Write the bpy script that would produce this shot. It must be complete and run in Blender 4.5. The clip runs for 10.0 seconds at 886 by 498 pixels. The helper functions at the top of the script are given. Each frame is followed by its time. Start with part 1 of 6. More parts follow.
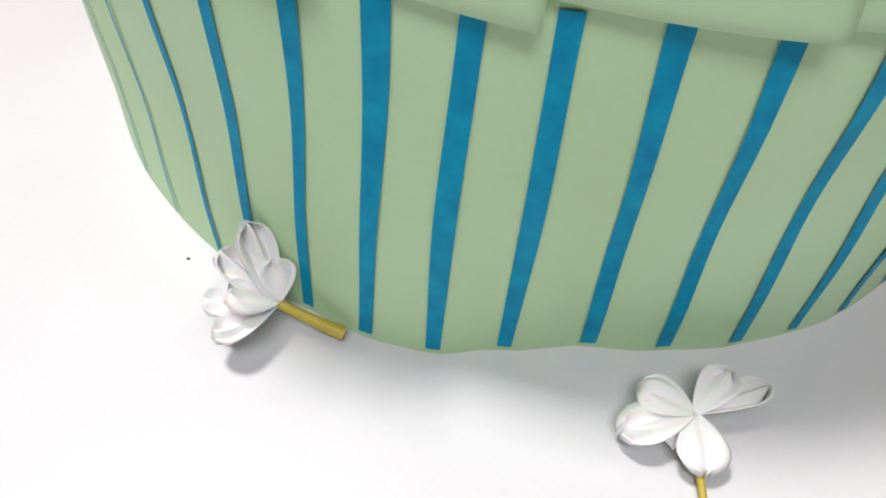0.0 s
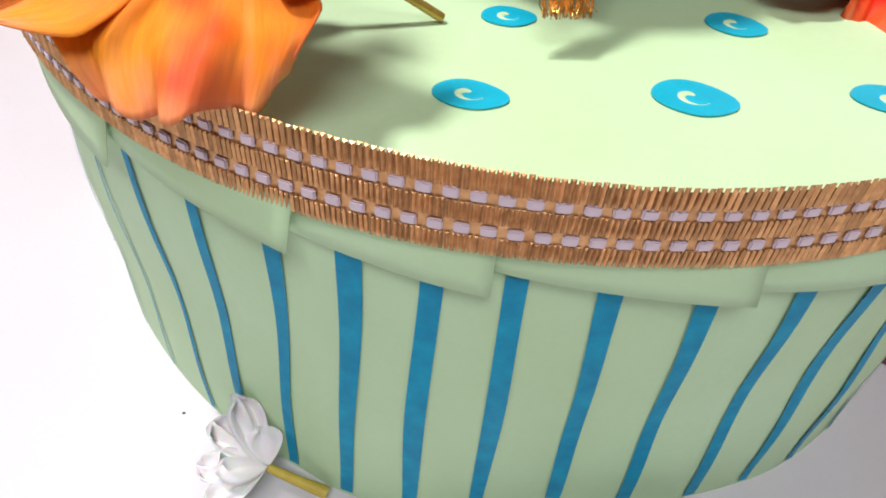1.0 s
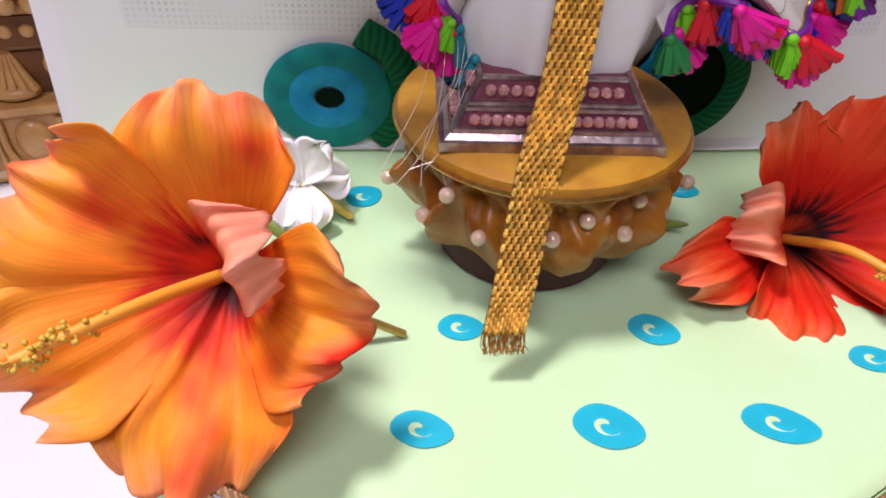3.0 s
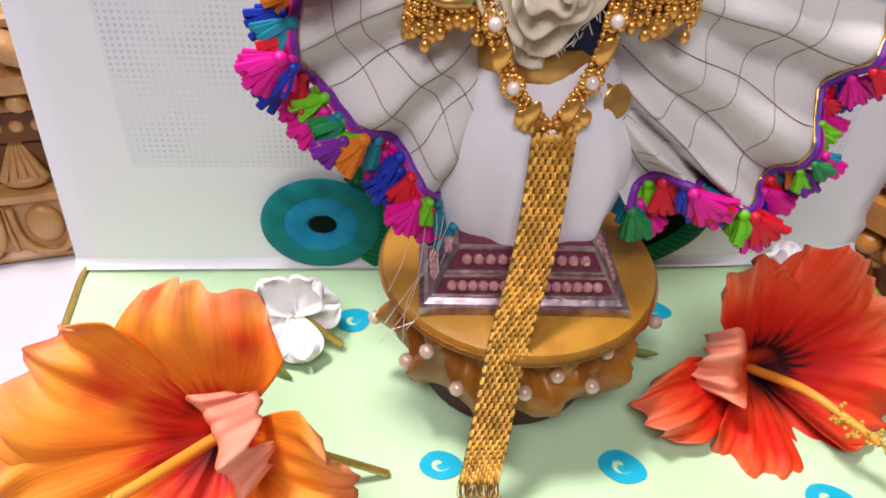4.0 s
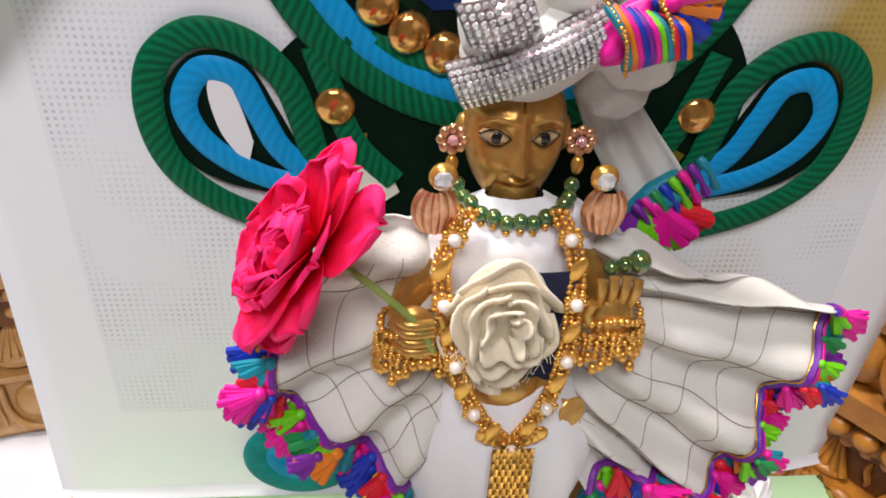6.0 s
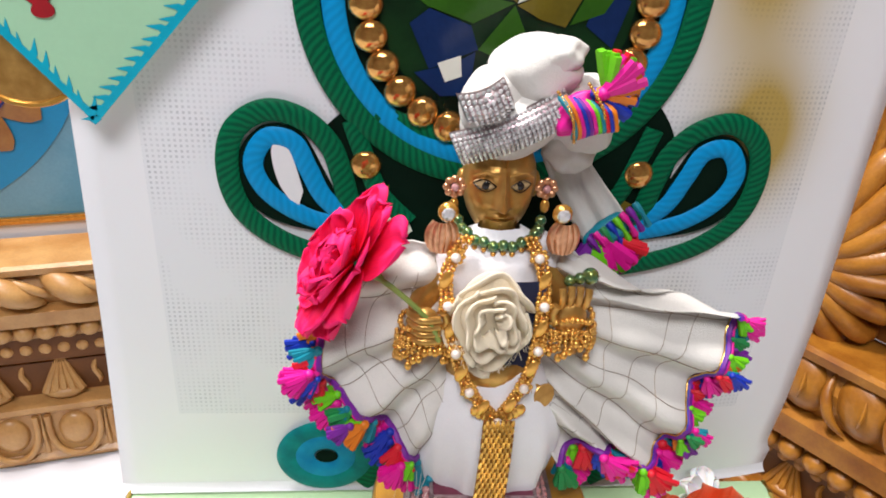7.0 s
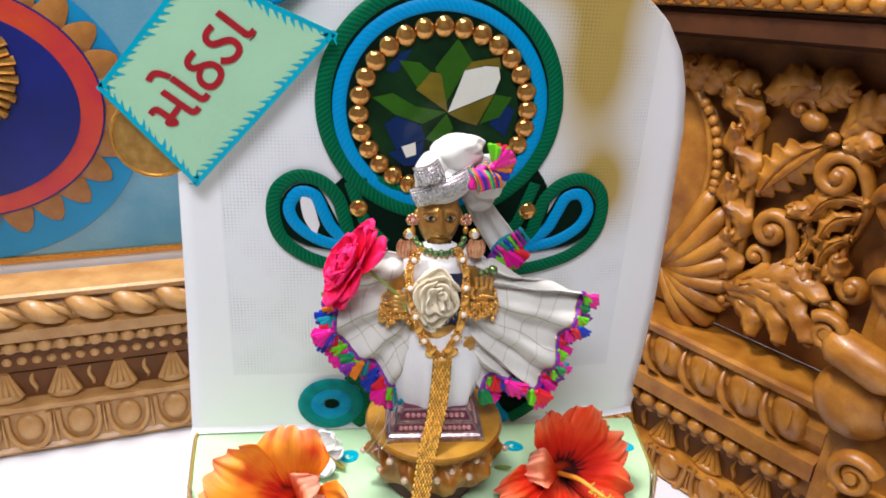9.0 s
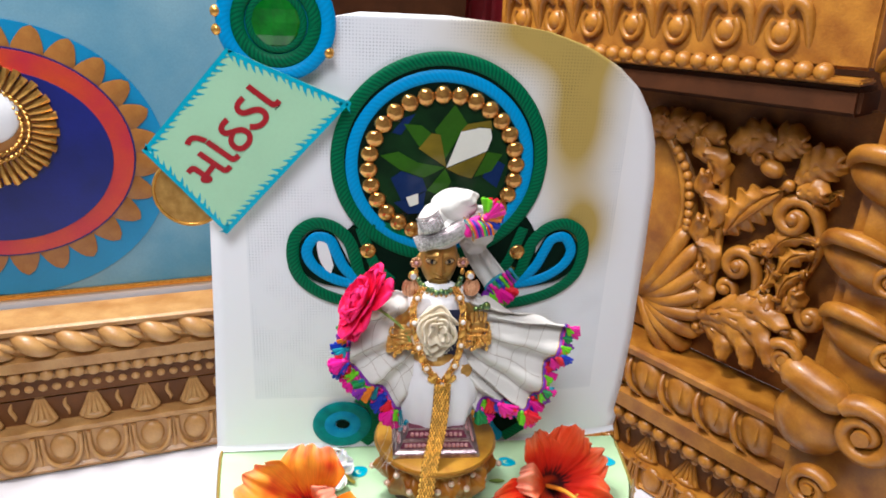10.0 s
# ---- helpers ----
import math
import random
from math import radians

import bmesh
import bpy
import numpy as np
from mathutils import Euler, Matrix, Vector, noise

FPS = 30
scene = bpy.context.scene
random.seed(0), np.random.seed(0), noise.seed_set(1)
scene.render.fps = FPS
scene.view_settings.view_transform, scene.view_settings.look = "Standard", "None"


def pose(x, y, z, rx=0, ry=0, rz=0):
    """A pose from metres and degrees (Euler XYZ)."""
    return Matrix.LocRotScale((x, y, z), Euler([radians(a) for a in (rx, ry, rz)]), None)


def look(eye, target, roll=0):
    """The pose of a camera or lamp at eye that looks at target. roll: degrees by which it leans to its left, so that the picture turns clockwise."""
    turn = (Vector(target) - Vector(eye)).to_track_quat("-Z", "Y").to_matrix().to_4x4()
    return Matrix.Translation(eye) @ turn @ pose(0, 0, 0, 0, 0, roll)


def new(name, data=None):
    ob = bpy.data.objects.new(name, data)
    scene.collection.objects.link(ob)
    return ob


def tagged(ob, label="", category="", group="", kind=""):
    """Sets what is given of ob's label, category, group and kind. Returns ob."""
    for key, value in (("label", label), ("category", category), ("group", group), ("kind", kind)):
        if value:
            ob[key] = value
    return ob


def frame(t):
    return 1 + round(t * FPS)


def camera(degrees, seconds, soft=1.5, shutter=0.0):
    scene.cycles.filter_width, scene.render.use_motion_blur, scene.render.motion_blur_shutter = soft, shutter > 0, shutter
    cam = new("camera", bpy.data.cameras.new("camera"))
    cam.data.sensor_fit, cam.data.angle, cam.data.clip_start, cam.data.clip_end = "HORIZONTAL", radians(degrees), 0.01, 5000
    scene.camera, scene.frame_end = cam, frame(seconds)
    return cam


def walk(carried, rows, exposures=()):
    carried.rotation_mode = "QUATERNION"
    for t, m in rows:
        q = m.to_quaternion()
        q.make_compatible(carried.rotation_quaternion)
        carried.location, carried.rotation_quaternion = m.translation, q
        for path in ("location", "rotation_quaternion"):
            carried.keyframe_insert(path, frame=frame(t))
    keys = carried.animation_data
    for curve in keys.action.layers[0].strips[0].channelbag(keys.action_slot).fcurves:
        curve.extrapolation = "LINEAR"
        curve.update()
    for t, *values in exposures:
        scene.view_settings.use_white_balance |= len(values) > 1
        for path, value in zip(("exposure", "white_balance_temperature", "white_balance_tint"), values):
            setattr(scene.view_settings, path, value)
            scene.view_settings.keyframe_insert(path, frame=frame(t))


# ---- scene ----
# ---- camera and walk ----
cam = camera(64.0, 10.0, 1.8, 0.0)
PATH = [
    (0, (0.059, 0.059, 0.206), (0.234, 1.408, -1.26), 4.7),
    (0.5, (0.061, 0.0643, 0.2292), (0.2375, 1.4425, -1.209), 4.85),
    (0.7, (0.063, 0.069, 0.239), (0.255, 1.462, -1.183), 4.8),
    (1, (0.066, 0.079, 0.259), (0.251, 1.489, -1.147), 4.5),
    (1.5, (0.068, 0.09, 0.286), (0.242, 1.517, -1.105), 3.9),
    (2, (0.079, 0.097, 0.313), (0.212, 1.547, -1.058), 2.1),
    (2.2, (0.075, 0.099, 0.322), (0.218, 1.579, -1.017), 2.9),
    (3.3, (0.082, 0.109, 0.364), (0.244, 1.624, -0.931), 3.4),
    (3.5, (0.082, 0.112, 0.374), (0.247, 1.639, -0.908), 3.4),
    (4, (0.088, 0.122, 0.403), (0.239, 1.666, -0.86), 3.3),
    (4.5, (0.088, 0.126, 0.416), (0.241, 1.706, -0.8), 3.1),
    (5, (0.091, 0.138, 0.435), (0.253, 1.74, -0.751), 3.1),
    (5.5, (0.093, 0.153, 0.453), (0.258, 1.786, -0.69), 2.8),
    (6, (0.096, 0.154, 0.481), (0.266, 1.823, -0.608), 3.1),
    (6.2, (0.096, 0.145, 0.485), (0.249, 1.827, -0.586), 3.2),
    (7.3, (0.083, 0.039, 0.519), (0.274, 1.82, -0.371), 3.6),
    (7.5, (0.088, 0.017, 0.527), (0.285, 1.791, -0.375), 3.6),
    (8, (0.086, -0.047, 0.535), (0.315, 1.739, -0.336), 3.3),
    (8.5, (0.077, -0.097, 0.552), (0.33, 1.694, -0.303), 3.2),
    (9, (0.068, -0.14, 0.588), (0.338, 1.668, -0.223), 3.4),
    (9.5, (0.061, -0.179, 0.616), (0.335, 1.639, -0.172), 2.8),
    (10, (0.056, -0.203, 0.637), (0.332, 1.624, -0.129), 3.2),
]
walk(cam, [(t, look(eye, target, roll)) for t, eye, target, roll in PATH], [(0.0, -0.34, 6500, 9), (1.0, -0.32, 6480, 15), (2.2, -0.58, 6450, 25), (3.3, -0.33, 6350, 23), (6.2, -0.13, 6500, 12), (7.3, -0.02, 6350, 11), (10.0, -0.02, 6200, 10)])

# ---- light ----
world = bpy.data.worlds.new("room_air")
scene.world = world
world.use_nodes = True
world.node_tree.nodes["Background"].inputs["Color"].default_value = (1.0, 0.97, 0.95, 1)
world.node_tree.nodes["Background"].inputs["Strength"].default_value = 0.17


def area_lamp(name, at, to, size, power, colour):
    data = bpy.data.lights.new(name, "AREA")
    data.shape, data.size, data.size_y = "RECTANGLE", size[0], size[1]
    data.energy, data.color = power, colour
    ob = new(name, data)
    ob.matrix_world = look(at, to)
    return ob


area_lamp("ceiling_lamp_main", (-0.38, 0.48, 1.80), (0.14, 0.34, 0.15), (0.26, 0.26), 42.0, (1.0, 0.96, 0.93))
area_lamp("ceiling_lamp_front", (-0.15, -0.78, 1.95), (0.16, 0.38, 0.2), (1.0, 0.6), 32.0, (0.97, 0.97, 1.0))


# ---- materials ----
def material(name, colour, rough=0.5, metal=0.0, grain=0.1, scale=60.0, bump=0.1, second=None, coat=0.0, sheen=0.0,
             trans=0.0, island=0.0, spread=1.0, fine=400.0, sss=0.0, gloss=0.5):
    """A surface with variation at two scales and fine relief."""
    mat = bpy.data.materials.new(name)
    mat.use_nodes = True
    nt = mat.node_tree
    p = nt.nodes["Principled BSDF"]
    p.inputs["Roughness"].default_value = rough
    p.inputs["Metallic"].default_value = metal
    p.inputs["Coat Weight"].default_value = coat
    p.inputs["Sheen Weight"].default_value = sheen
    p.inputs["Transmission Weight"].default_value = trans
    p.inputs["Specular IOR Level"].default_value = gloss
    if sss:
        p.inputs["Subsurface Weight"].default_value = sss
        p.inputs["Subsurface Radius"].default_value = (0.004, 0.002, 0.001)
    co = nt.nodes.new("ShaderNodeTexCoord")
    big = nt.nodes.new("ShaderNodeTexNoise")
    big.inputs["Scale"].default_value = scale
    big.inputs["Detail"].default_value = 5
    small = nt.nodes.new("ShaderNodeTexNoise")
    small.inputs["Scale"].default_value = fine
    small.inputs["Detail"].default_value = 3
    nt.links.new(co.outputs["Object"], big.inputs["Vector"])
    nt.links.new(co.outputs["Object"], small.inputs["Vector"])
    other = second or tuple(c * (1 - 2.2 * grain) for c in colour)
    ramp = nt.nodes.new("ShaderNodeValToRGB")
    ramp.color_ramp.elements[0].position = 0.5 - 0.22 * spread
    ramp.color_ramp.elements[1].position = 0.5 + 0.22 * spread
    ramp.color_ramp.elements[0].color = (*other, 1)
    ramp.color_ramp.elements[1].color = (*colour, 1)
    nt.links.new(big.outputs["Fac"], ramp.inputs["Fac"])
    mix = nt.nodes.new("ShaderNodeMix")
    mix.data_type, mix.blend_type = "RGBA", "MULTIPLY"
    mix.inputs["Factor"].default_value = min(1.0, grain * 2)
    nt.links.new(ramp.outputs["Color"], mix.inputs["A"])
    nt.links.new(small.outputs["Fac"], mix.inputs["B"])
    out = mix.outputs["Result"]
    if island:
        geo = nt.nodes.new("ShaderNodeNewGeometry")
        hsv = nt.nodes.new("ShaderNodeHueSaturation")
        mr = nt.nodes.new("ShaderNodeMapRange")
        mr.inputs["To Min"].default_value, mr.inputs["To Max"].default_value = 1 - island, 1 + island
        nt.links.new(geo.outputs["Random Per Island"], mr.inputs["Value"])
        nt.links.new(mr.outputs["Result"], hsv.inputs["Value"])
        nt.links.new(out, hsv.inputs["Color"])
        out = hsv.outputs["Color"]
    nt.links.new(out, p.inputs["Base Color"])
    if bump:
        b = nt.nodes.new("ShaderNodeBump")
        b.inputs["Strength"].default_value = bump
        b.inputs["Distance"].default_value = 0.001
        nt.links.new(small.outputs["Fac"], b.inputs["Height"])
        nt.links.new(b.outputs["Normal"], p.inputs["Normal"])
    return mat


def uv_ramp(mat, stops, axis="X", noise_amount=0.06, streaks=0.0, blotch=None):
    """Colours along one direction of the piece's own coordinates, with veins along it."""
    nt = mat.node_tree
    p = nt.nodes["Principled BSDF"]
    uv = nt.nodes.new("ShaderNodeUVMap")
    sep = nt.nodes.new("ShaderNodeSeparateXYZ")
    nt.links.new(uv.outputs["UV"], sep.inputs["Vector"])
    ramp = nt.nodes.new("ShaderNodeValToRGB")
    els = ramp.color_ramp.elements
    while len(els) < len(stops):
        els.new(0.5)
    for e, (pos, col) in zip(els, stops):
        e.position, e.color = pos, (*col, 1)
    n = nt.nodes.new("ShaderNodeTexNoise")
    n.inputs["Scale"].default_value = 5.0
    n.inputs["Detail"].default_value = 4
    m1 = nt.nodes.new("ShaderNodeMapping")
    m1.inputs["Scale"].default_value = (0.9, 2.4, 1) if axis == "X" else (2.4, 0.9, 1)
    nt.links.new(uv.outputs["UV"], m1.inputs["Vector"])
    nt.links.new(m1.outputs["Vector"], n.inputs["Vector"])
    mad = nt.nodes.new("ShaderNodeMath")
    mad.operation = "MULTIPLY_ADD"
    mad.inputs[1].default_value = noise_amount * 4
    nt.links.new(n.outputs["Fac"], mad.inputs[0])
    sub = nt.nodes.new("ShaderNodeMath")
    sub.operation = "SUBTRACT"
    sub.inputs[1].default_value = noise_amount * 2
    nt.links.new(sep.outputs[axis], mad.inputs[2])
    nt.links.new(mad.outputs[0], sub.inputs[0])
    nt.links.new(sub.outputs[0], ramp.inputs["Fac"])
    out = ramp.outputs["Color"]
    if blotch:
        bn = nt.nodes.new("ShaderNodeTexNoise")
        bn.inputs["Scale"].default_value = 26.0
        bn.inputs["Detail"].default_value = 2
        oc = nt.nodes.new("ShaderNodeTexCoord")
        nt.links.new(oc.outputs["Object"], bn.inputs["Vector"])
        br2 = nt.nodes.new("ShaderNodeValToRGB")
        br2.color_ramp.elements[0].position, br2.color_ramp.elements[1].position = 0.54, 0.70
        nt.links.new(bn.outputs["Fac"], br2.inputs["Fac"])
        bx = nt.nodes.new("ShaderNodeMix")
        bx.data_type = "RGBA"
        bx.inputs["B"].default_value = (*blotch, 1)
        nt.links.new(br2.outputs["Color"], bx.inputs["Factor"])
        nt.links.new(out, bx.inputs["A"])
        out = bx.outputs["Result"]
    if streaks:
        w = nt.nodes.new("ShaderNodeTexNoise")
        w.inputs["Scale"].default_value = 6.0
        w.inputs["Detail"].default_value = 3
        m2 = nt.nodes.new("ShaderNodeMapping")
        m2.inputs["Scale"].default_value = (0.6, 7, 1) if axis == "X" else (7, 0.6, 1)
        nt.links.new(uv.outputs["UV"], m2.inputs["Vector"])
        nt.links.new(m2.outputs["Vector"], w.inputs["Vector"])
        mx = nt.nodes.new("ShaderNodeMix")
        mx.data_type, mx.blend_type = "RGBA", "MULTIPLY"
        mx.inputs["Factor"].default_value = streaks
        cr = nt.nodes.new("ShaderNodeValToRGB")
        cr.color_ramp.elements[0].position, cr.color_ramp.elements[1].position = 0.35, 0.6
        nt.links.new(w.outputs["Fac"], cr.inputs["Fac"])
        nt.links.new(out, mx.inputs["A"])
        nt.links.new(cr.outputs["Color"], mx.inputs["B"])
        out = mx.outputs["Result"]
        b = nt.nodes.new("ShaderNodeBump")
        b.inputs["Strength"].default_value = 0.22
        b.inputs["Distance"].default_value = 0.001
        nt.links.new(w.outputs["Fac"], b.inputs["Height"])
        nt.links.new(b.outputs["Normal"], p.inputs["Normal"])
    nt.links.new(out, p.inputs["Base Color"])
    return mat


def rope_stripes(mat, dark, light, turns=1.0, soft=0.5):
    """Twisted strands: diagonal ridges over the rope's own coordinates."""
    nt = mat.node_tree
    p = nt.nodes["Principled BSDF"]
    uv = nt.nodes.new("ShaderNodeUVMap")
    w = nt.nodes.new("ShaderNodeTexWave")
    w.bands_direction = "DIAGONAL"
    w.inputs["Scale"].default_value = turns
    w.inputs["Distortion"].default_value = 2.6
    w.inputs["Detail"].default_value = 3
    nt.links.new(uv.outputs["UV"], w.inputs["Vector"])
    r = nt.nodes.new("ShaderNodeValToRGB")
    r.color_ramp.elements[0].color, r.color_ramp.elements[1].color = (*dark, 1), (*light, 1)
    r.color_ramp.elements[0].position, r.color_ramp.elements[1].position = 0.0, soft
    nt.links.new(w.outputs["Fac"], r.inputs["Fac"])
    nt.links.new(r.outputs["Color"], p.inputs["Base Color"])
    b = nt.nodes.new("ShaderNodeBump")
    b.inputs["Strength"].default_value = 0.10
    b.inputs["Distance"].default_value = 0.001
    nt.links.new(w.outputs["Fac"], b.inputs["Height"])
    nt.links.new(b.outputs["Normal"], p.inputs["Normal"])
    return mat


M_TABLE = material("white_laminate", (0.70, 0.69, 0.72), 0.32, grain=0.03, scale=8, bump=0.03)
M_GREEN = material("pale_green_paper", (0.54, 0.77, 0.48), 0.55, grain=0.03, scale=14, bump=0.06, second=(0.49, 0.70, 0.39))
M_INK = material("turquoise_marker", (0.0, 0.37, 0.58), 0.5, grain=0.10, scale=120, bump=0.03, second=(0.0, 0.25, 0.46), gloss=0.15)
M_INK2 = material("turquoise_paint", (0.0, 0.46, 0.64), 0.3, grain=0.06, scale=120, bump=0.05)
M_GOLD = material("gold_thread", (0.80, 0.46, 0.12), 0.28, 0.9, grain=0.1, scale=300, bump=0.15, second=(0.55, 0.27, 0.06))
M_COPPER = material("copper_braid", (0.74, 0.42, 0.19), 0.34, 0.6, grain=0.10, scale=400, bump=0.2, second=(0.55, 0.27, 0.10), island=0.3)
M_LILAC = material("lilac_satin_bar", (0.75, 0.62, 0.68), 0.3, grain=0.06, scale=200, island=0.12)
M_BRASS = material("worn_brass", (0.74, 0.43, 0.12), 0.33, 0.68, grain=0.08, scale=120, bump=0.08, second=(0.46, 0.23, 0.05))
M_JEWEL = material("polished_gold", (0.95, 0.54, 0.12), 0.24, 0.70, grain=0.06, scale=200, bump=0.1, second=(0.7, 0.33, 0.06))
M_PEARL = material("pearl", (0.85, 0.74, 0.66), 0.14, 0.1, grain=0.02, scale=90, bump=0.0, coat=0.8)
M_WHITE = material("white_satin_cloth", (0.86, 0.84, 0.86), 0.5, grain=0.03, scale=50, bump=0.15, sheen=0.3, fine=900)
M_OFFW = material("off_white_cotton", (0.76, 0.725, 0.67), 0.75, grain=0.06, scale=40, bump=0.35, sheen=0.2, fine=1400)
M_CREAM = material("cream_fabric", (0.88, 0.76, 0.56), 0.8, grain=0.06, scale=90, bump=0.4, sheen=0.3, fine=1500)
M_NAVY = material("navy_velvet", (0.01, 0.015, 0.06), 0.8, grain=0.1, scale=100)
M_MUSTARD = material("mustard_velvet", (0.50, 0.185, 0.012), 0.36, grain=0.12, scale=60, bump=0.25, second=(0.26, 0.07, 0.004))
M_MAROON = material("maroon_velvet", (0.085, 0.010, 0.014), 0.6, grain=0.15, scale=70)
M_SILVER = material("antique_silver", (0.62, 0.50, 0.50), 0.3, 0.85, grain=0.15, scale=200, bump=0.2, second=(0.30, 0.20, 0.22))
M_PLUM = material("plum_enamel", (0.24, 0.045, 0.085), 0.3, 0.2, grain=0.15, scale=150)
M_PINKGEM = material("pink_crystal", (0.80, 0.42, 0.42), 0.08, 0.35, grain=0.1, scale=300, island=0.4, coat=0.6)
M_CRYSTAL = material("clear_rhinestone", (0.82, 0.80, 0.80), 0.12, 0.5, grain=0.1, scale=400, island=0.35, coat=0.5)
M_WOOD = material("carved_teak", (0.55, 0.228, 0.026), 0.38, grain=0.18, scale=38, bump=0.3, second=(0.26, 0.08, 0.007), coat=0.1)
M_WOODL = material("honey_wood", (0.65, 0.365, 0.13), 0.4, grain=0.14, scale=34, bump=0.25, second=(0.42, 0.19, 0.05), coat=0.1)
# two darker woods with the shade of recesses and gaps put into their colour
M_WOODD = material("shade_dark_wood", (0.09, 0.028, 0.008), 0.6, grain=0.15, scale=40, gloss=0.2)
M_WOODM = material("recess_shade_brown", (0.19, 0.066, 0.014), 0.55, grain=0.15, scale=40, gloss=0.3)
# darker copy of the teak: shade behind and between the carving as colour
M_WOODG = material("carved_shade_wood", (0.30, 0.11, 0.016), 0.5, grain=0.2, scale=40, bump=0.4, second=(0.15, 0.045, 0.008), gloss=0.3)
M_WALL = material("plain_wall", (0.34, 0.31, 0.29), 0.8, grain=0.04, scale=6)
M_STEM = material("flower_stem_green", (0.28, 0.36, 0.07), 0.5, grain=0.1, scale=120)
M_TUBE = material("gold_straw", (0.62, 0.42, 0.10), 0.35, 0.6, grain=0.1, scale=200)
M_JAS = material("white_petal", (0.90, 0.89, 0.89), 0.6, grain=0.02, scale=120, bump=0.1, sss=0.4, gloss=0.2)
M_JTUBE = material("yellow_flower_tube", (0.62, 0.47, 0.06), 0.5, grain=0.1, scale=100)
M_POLLEN = material("yellow_pollen", (0.75, 0.50, 0.06), 0.7, grain=0.1, scale=200)
M_HIB = uv_ramp(material("orange_hibiscus_petal", (0.8, 0.25, 0.03), 0.6, grain=0.05, sss=0.12, gloss=0.25), [
    (0.0, (0.012, 0.001, 0.003)), (0.17, (0.05, 0.001, 0.003)), (0.27, (0.58, 0.015, 0.003)), (0.42, (0.84, 0.20, 0.008)),
    (0.78, (0.86, 0.30, 0.020)), (1.0, (0.89, 0.32, 0.13))], noise_amount=0.10, streaks=0.15, blotch=(0.66, 0.022, 0.004))
M_HIBR = uv_ramp(material("scarlet_hibiscus_petal", (0.7, 0.05, 0.02), 0.6, grain=0.05, sss=0.12, gloss=0.25), [
    (0.0, (0.010, 0.001, 0.003)), (0.22, (0.035, 0.001, 0.003)), (0.32, (0.58, 0.010, 0.003)), (0.60, (0.72, 0.022, 0.004)),
    (0.80, (0.82, 0.10, 0.02)), (1.0, (0.86, 0.24, 0.12))], noise_amount=0.12, streaks=0.15, blotch=(0.76, 0.06, 0.012))
M_HIBP = uv_ramp(material("salmon_curled_petal", (0.8, 0.3, 0.2), 0.6, grain=0.05, sss=0.12, gloss=0.25), [
    (0.0, (0.30, 0.004, 0.003)), (0.30, (0.74, 0.05, 0.006)), (0.6, (0.86, 0.22, 0.10)), (1.0, (0.90, 0.36, 0.25))], noise_amount=0.10, streaks=0.12)
M_STAMEN = uv_ramp(material("orange_stamen", (0.8, 0.35, 0.03), 0.5), [
    (0.0, (0.5, 0.03, 0.01)), (0.4, (0.78, 0.20, 0.015)), (1.0, (0.82, 0.34, 0.03))])
M_ROSE = uv_ramp(material("hot_pink_silk_petal", (0.8, 0.02, 0.1), 0.6, grain=0.05, gloss=0.2), [
    (0.0, (0.68, 0.003, 0.02)), (0.45, (0.90, 0.006, 0.05)), (1.0, (0.95, 0.022, 0.17))], streaks=0.10)
M_ROPEG = rope_stripes(material("green_silk_cord", (0.0, 0.2, 0.1), 0.5, gloss=0.12), (0.0, 0.075, 0.034), (0.0, 0.155, 0.060), 1.6, 1.0)
M_ROPEB = rope_stripes(material("azure_silk_cord", (0.0, 0.2, 0.5), 0.5, gloss=0.2), (0.0, 0.26, 0.58), (0.0, 0.31, 0.67), 1.4, 1.0)
M_DARKG = material("bottle_green_velvet", (0.002, 0.014, 0.007), 0.7, grain=0.15, scale=60, gloss=0.08)
M_GEM = material("dark_green_glass_gem", (0.010, 0.045, 0.012), 0.2, grain=0.1, scale=30, second=(0.002, 0.008, 0.005), gloss=0.2)
M_GEML = material("bright_green_facet", (0.035, 0.13, 0.010), 0.12, grain=0.1, scale=40, second=(0.03, 0.10, 0.01), gloss=0.2)
M_GEMY = material("amber_facet", (0.24, 0.17, 0.018), 0.12, grain=0.1, scale=40, second=(0.12, 0.10, 0.015), gloss=0.2)
M_GEMB = material("navy_facet", (0.01, 0.03, 0.12), 0.12, grain=0.1, scale=40, gloss=0.2)
M_GEMW = material("white_facet", (0.80, 0.79, 0.70), 0.2, grain=0.03, scale=40)
M_MINT = material("mint_card", (0.42, 0.72, 0.46), 0.55, grain=0.03, scale=20, bump=0.04)
M_RED = material("red_marker", (0.48, 0.01, 0.02), 0.4, grain=0.12, scale=150)
M_PAPER = material("white_paper", (0.82, 0.82, 0.84), 0.6, grain=0.02, scale=20, bump=0.05)
M_BLUEP = material("light_blue_print", (0.26, 0.44, 0.52), 0.25, grain=0.1, scale=6, second=(0.05, 0.24, 0.38))
M_AZURE = material("azure_print", (0.005, 0.26, 0.52), 0.3, grain=0.08, scale=12)
M_ULTRA = material("ultramarine_print", (0.01, 0.018, 0.22), 0.3, grain=0.15, scale=14, second=(0.004, 0.01, 0.10))
M_VERM = material("vermilion_print", (0.60, 0.07, 0.015), 0.3, grain=0.1, scale=20, second=(0.48, 0.012, 0.05))
M_OCHRE = material("ochre_print", (0.46, 0.20, 0.04), 0.35, grain=0.15, scale=40, second=(0.28, 0.09, 0.015))
M_REDCLOTH = material("crimson_cloth", (0.30, 0.012, 0.02), 0.6, grain=0.1, scale=50)
M_PUPIL0 = material("dark_speck", (0.06, 0.05, 0.05), 0.7, grain=0.1)
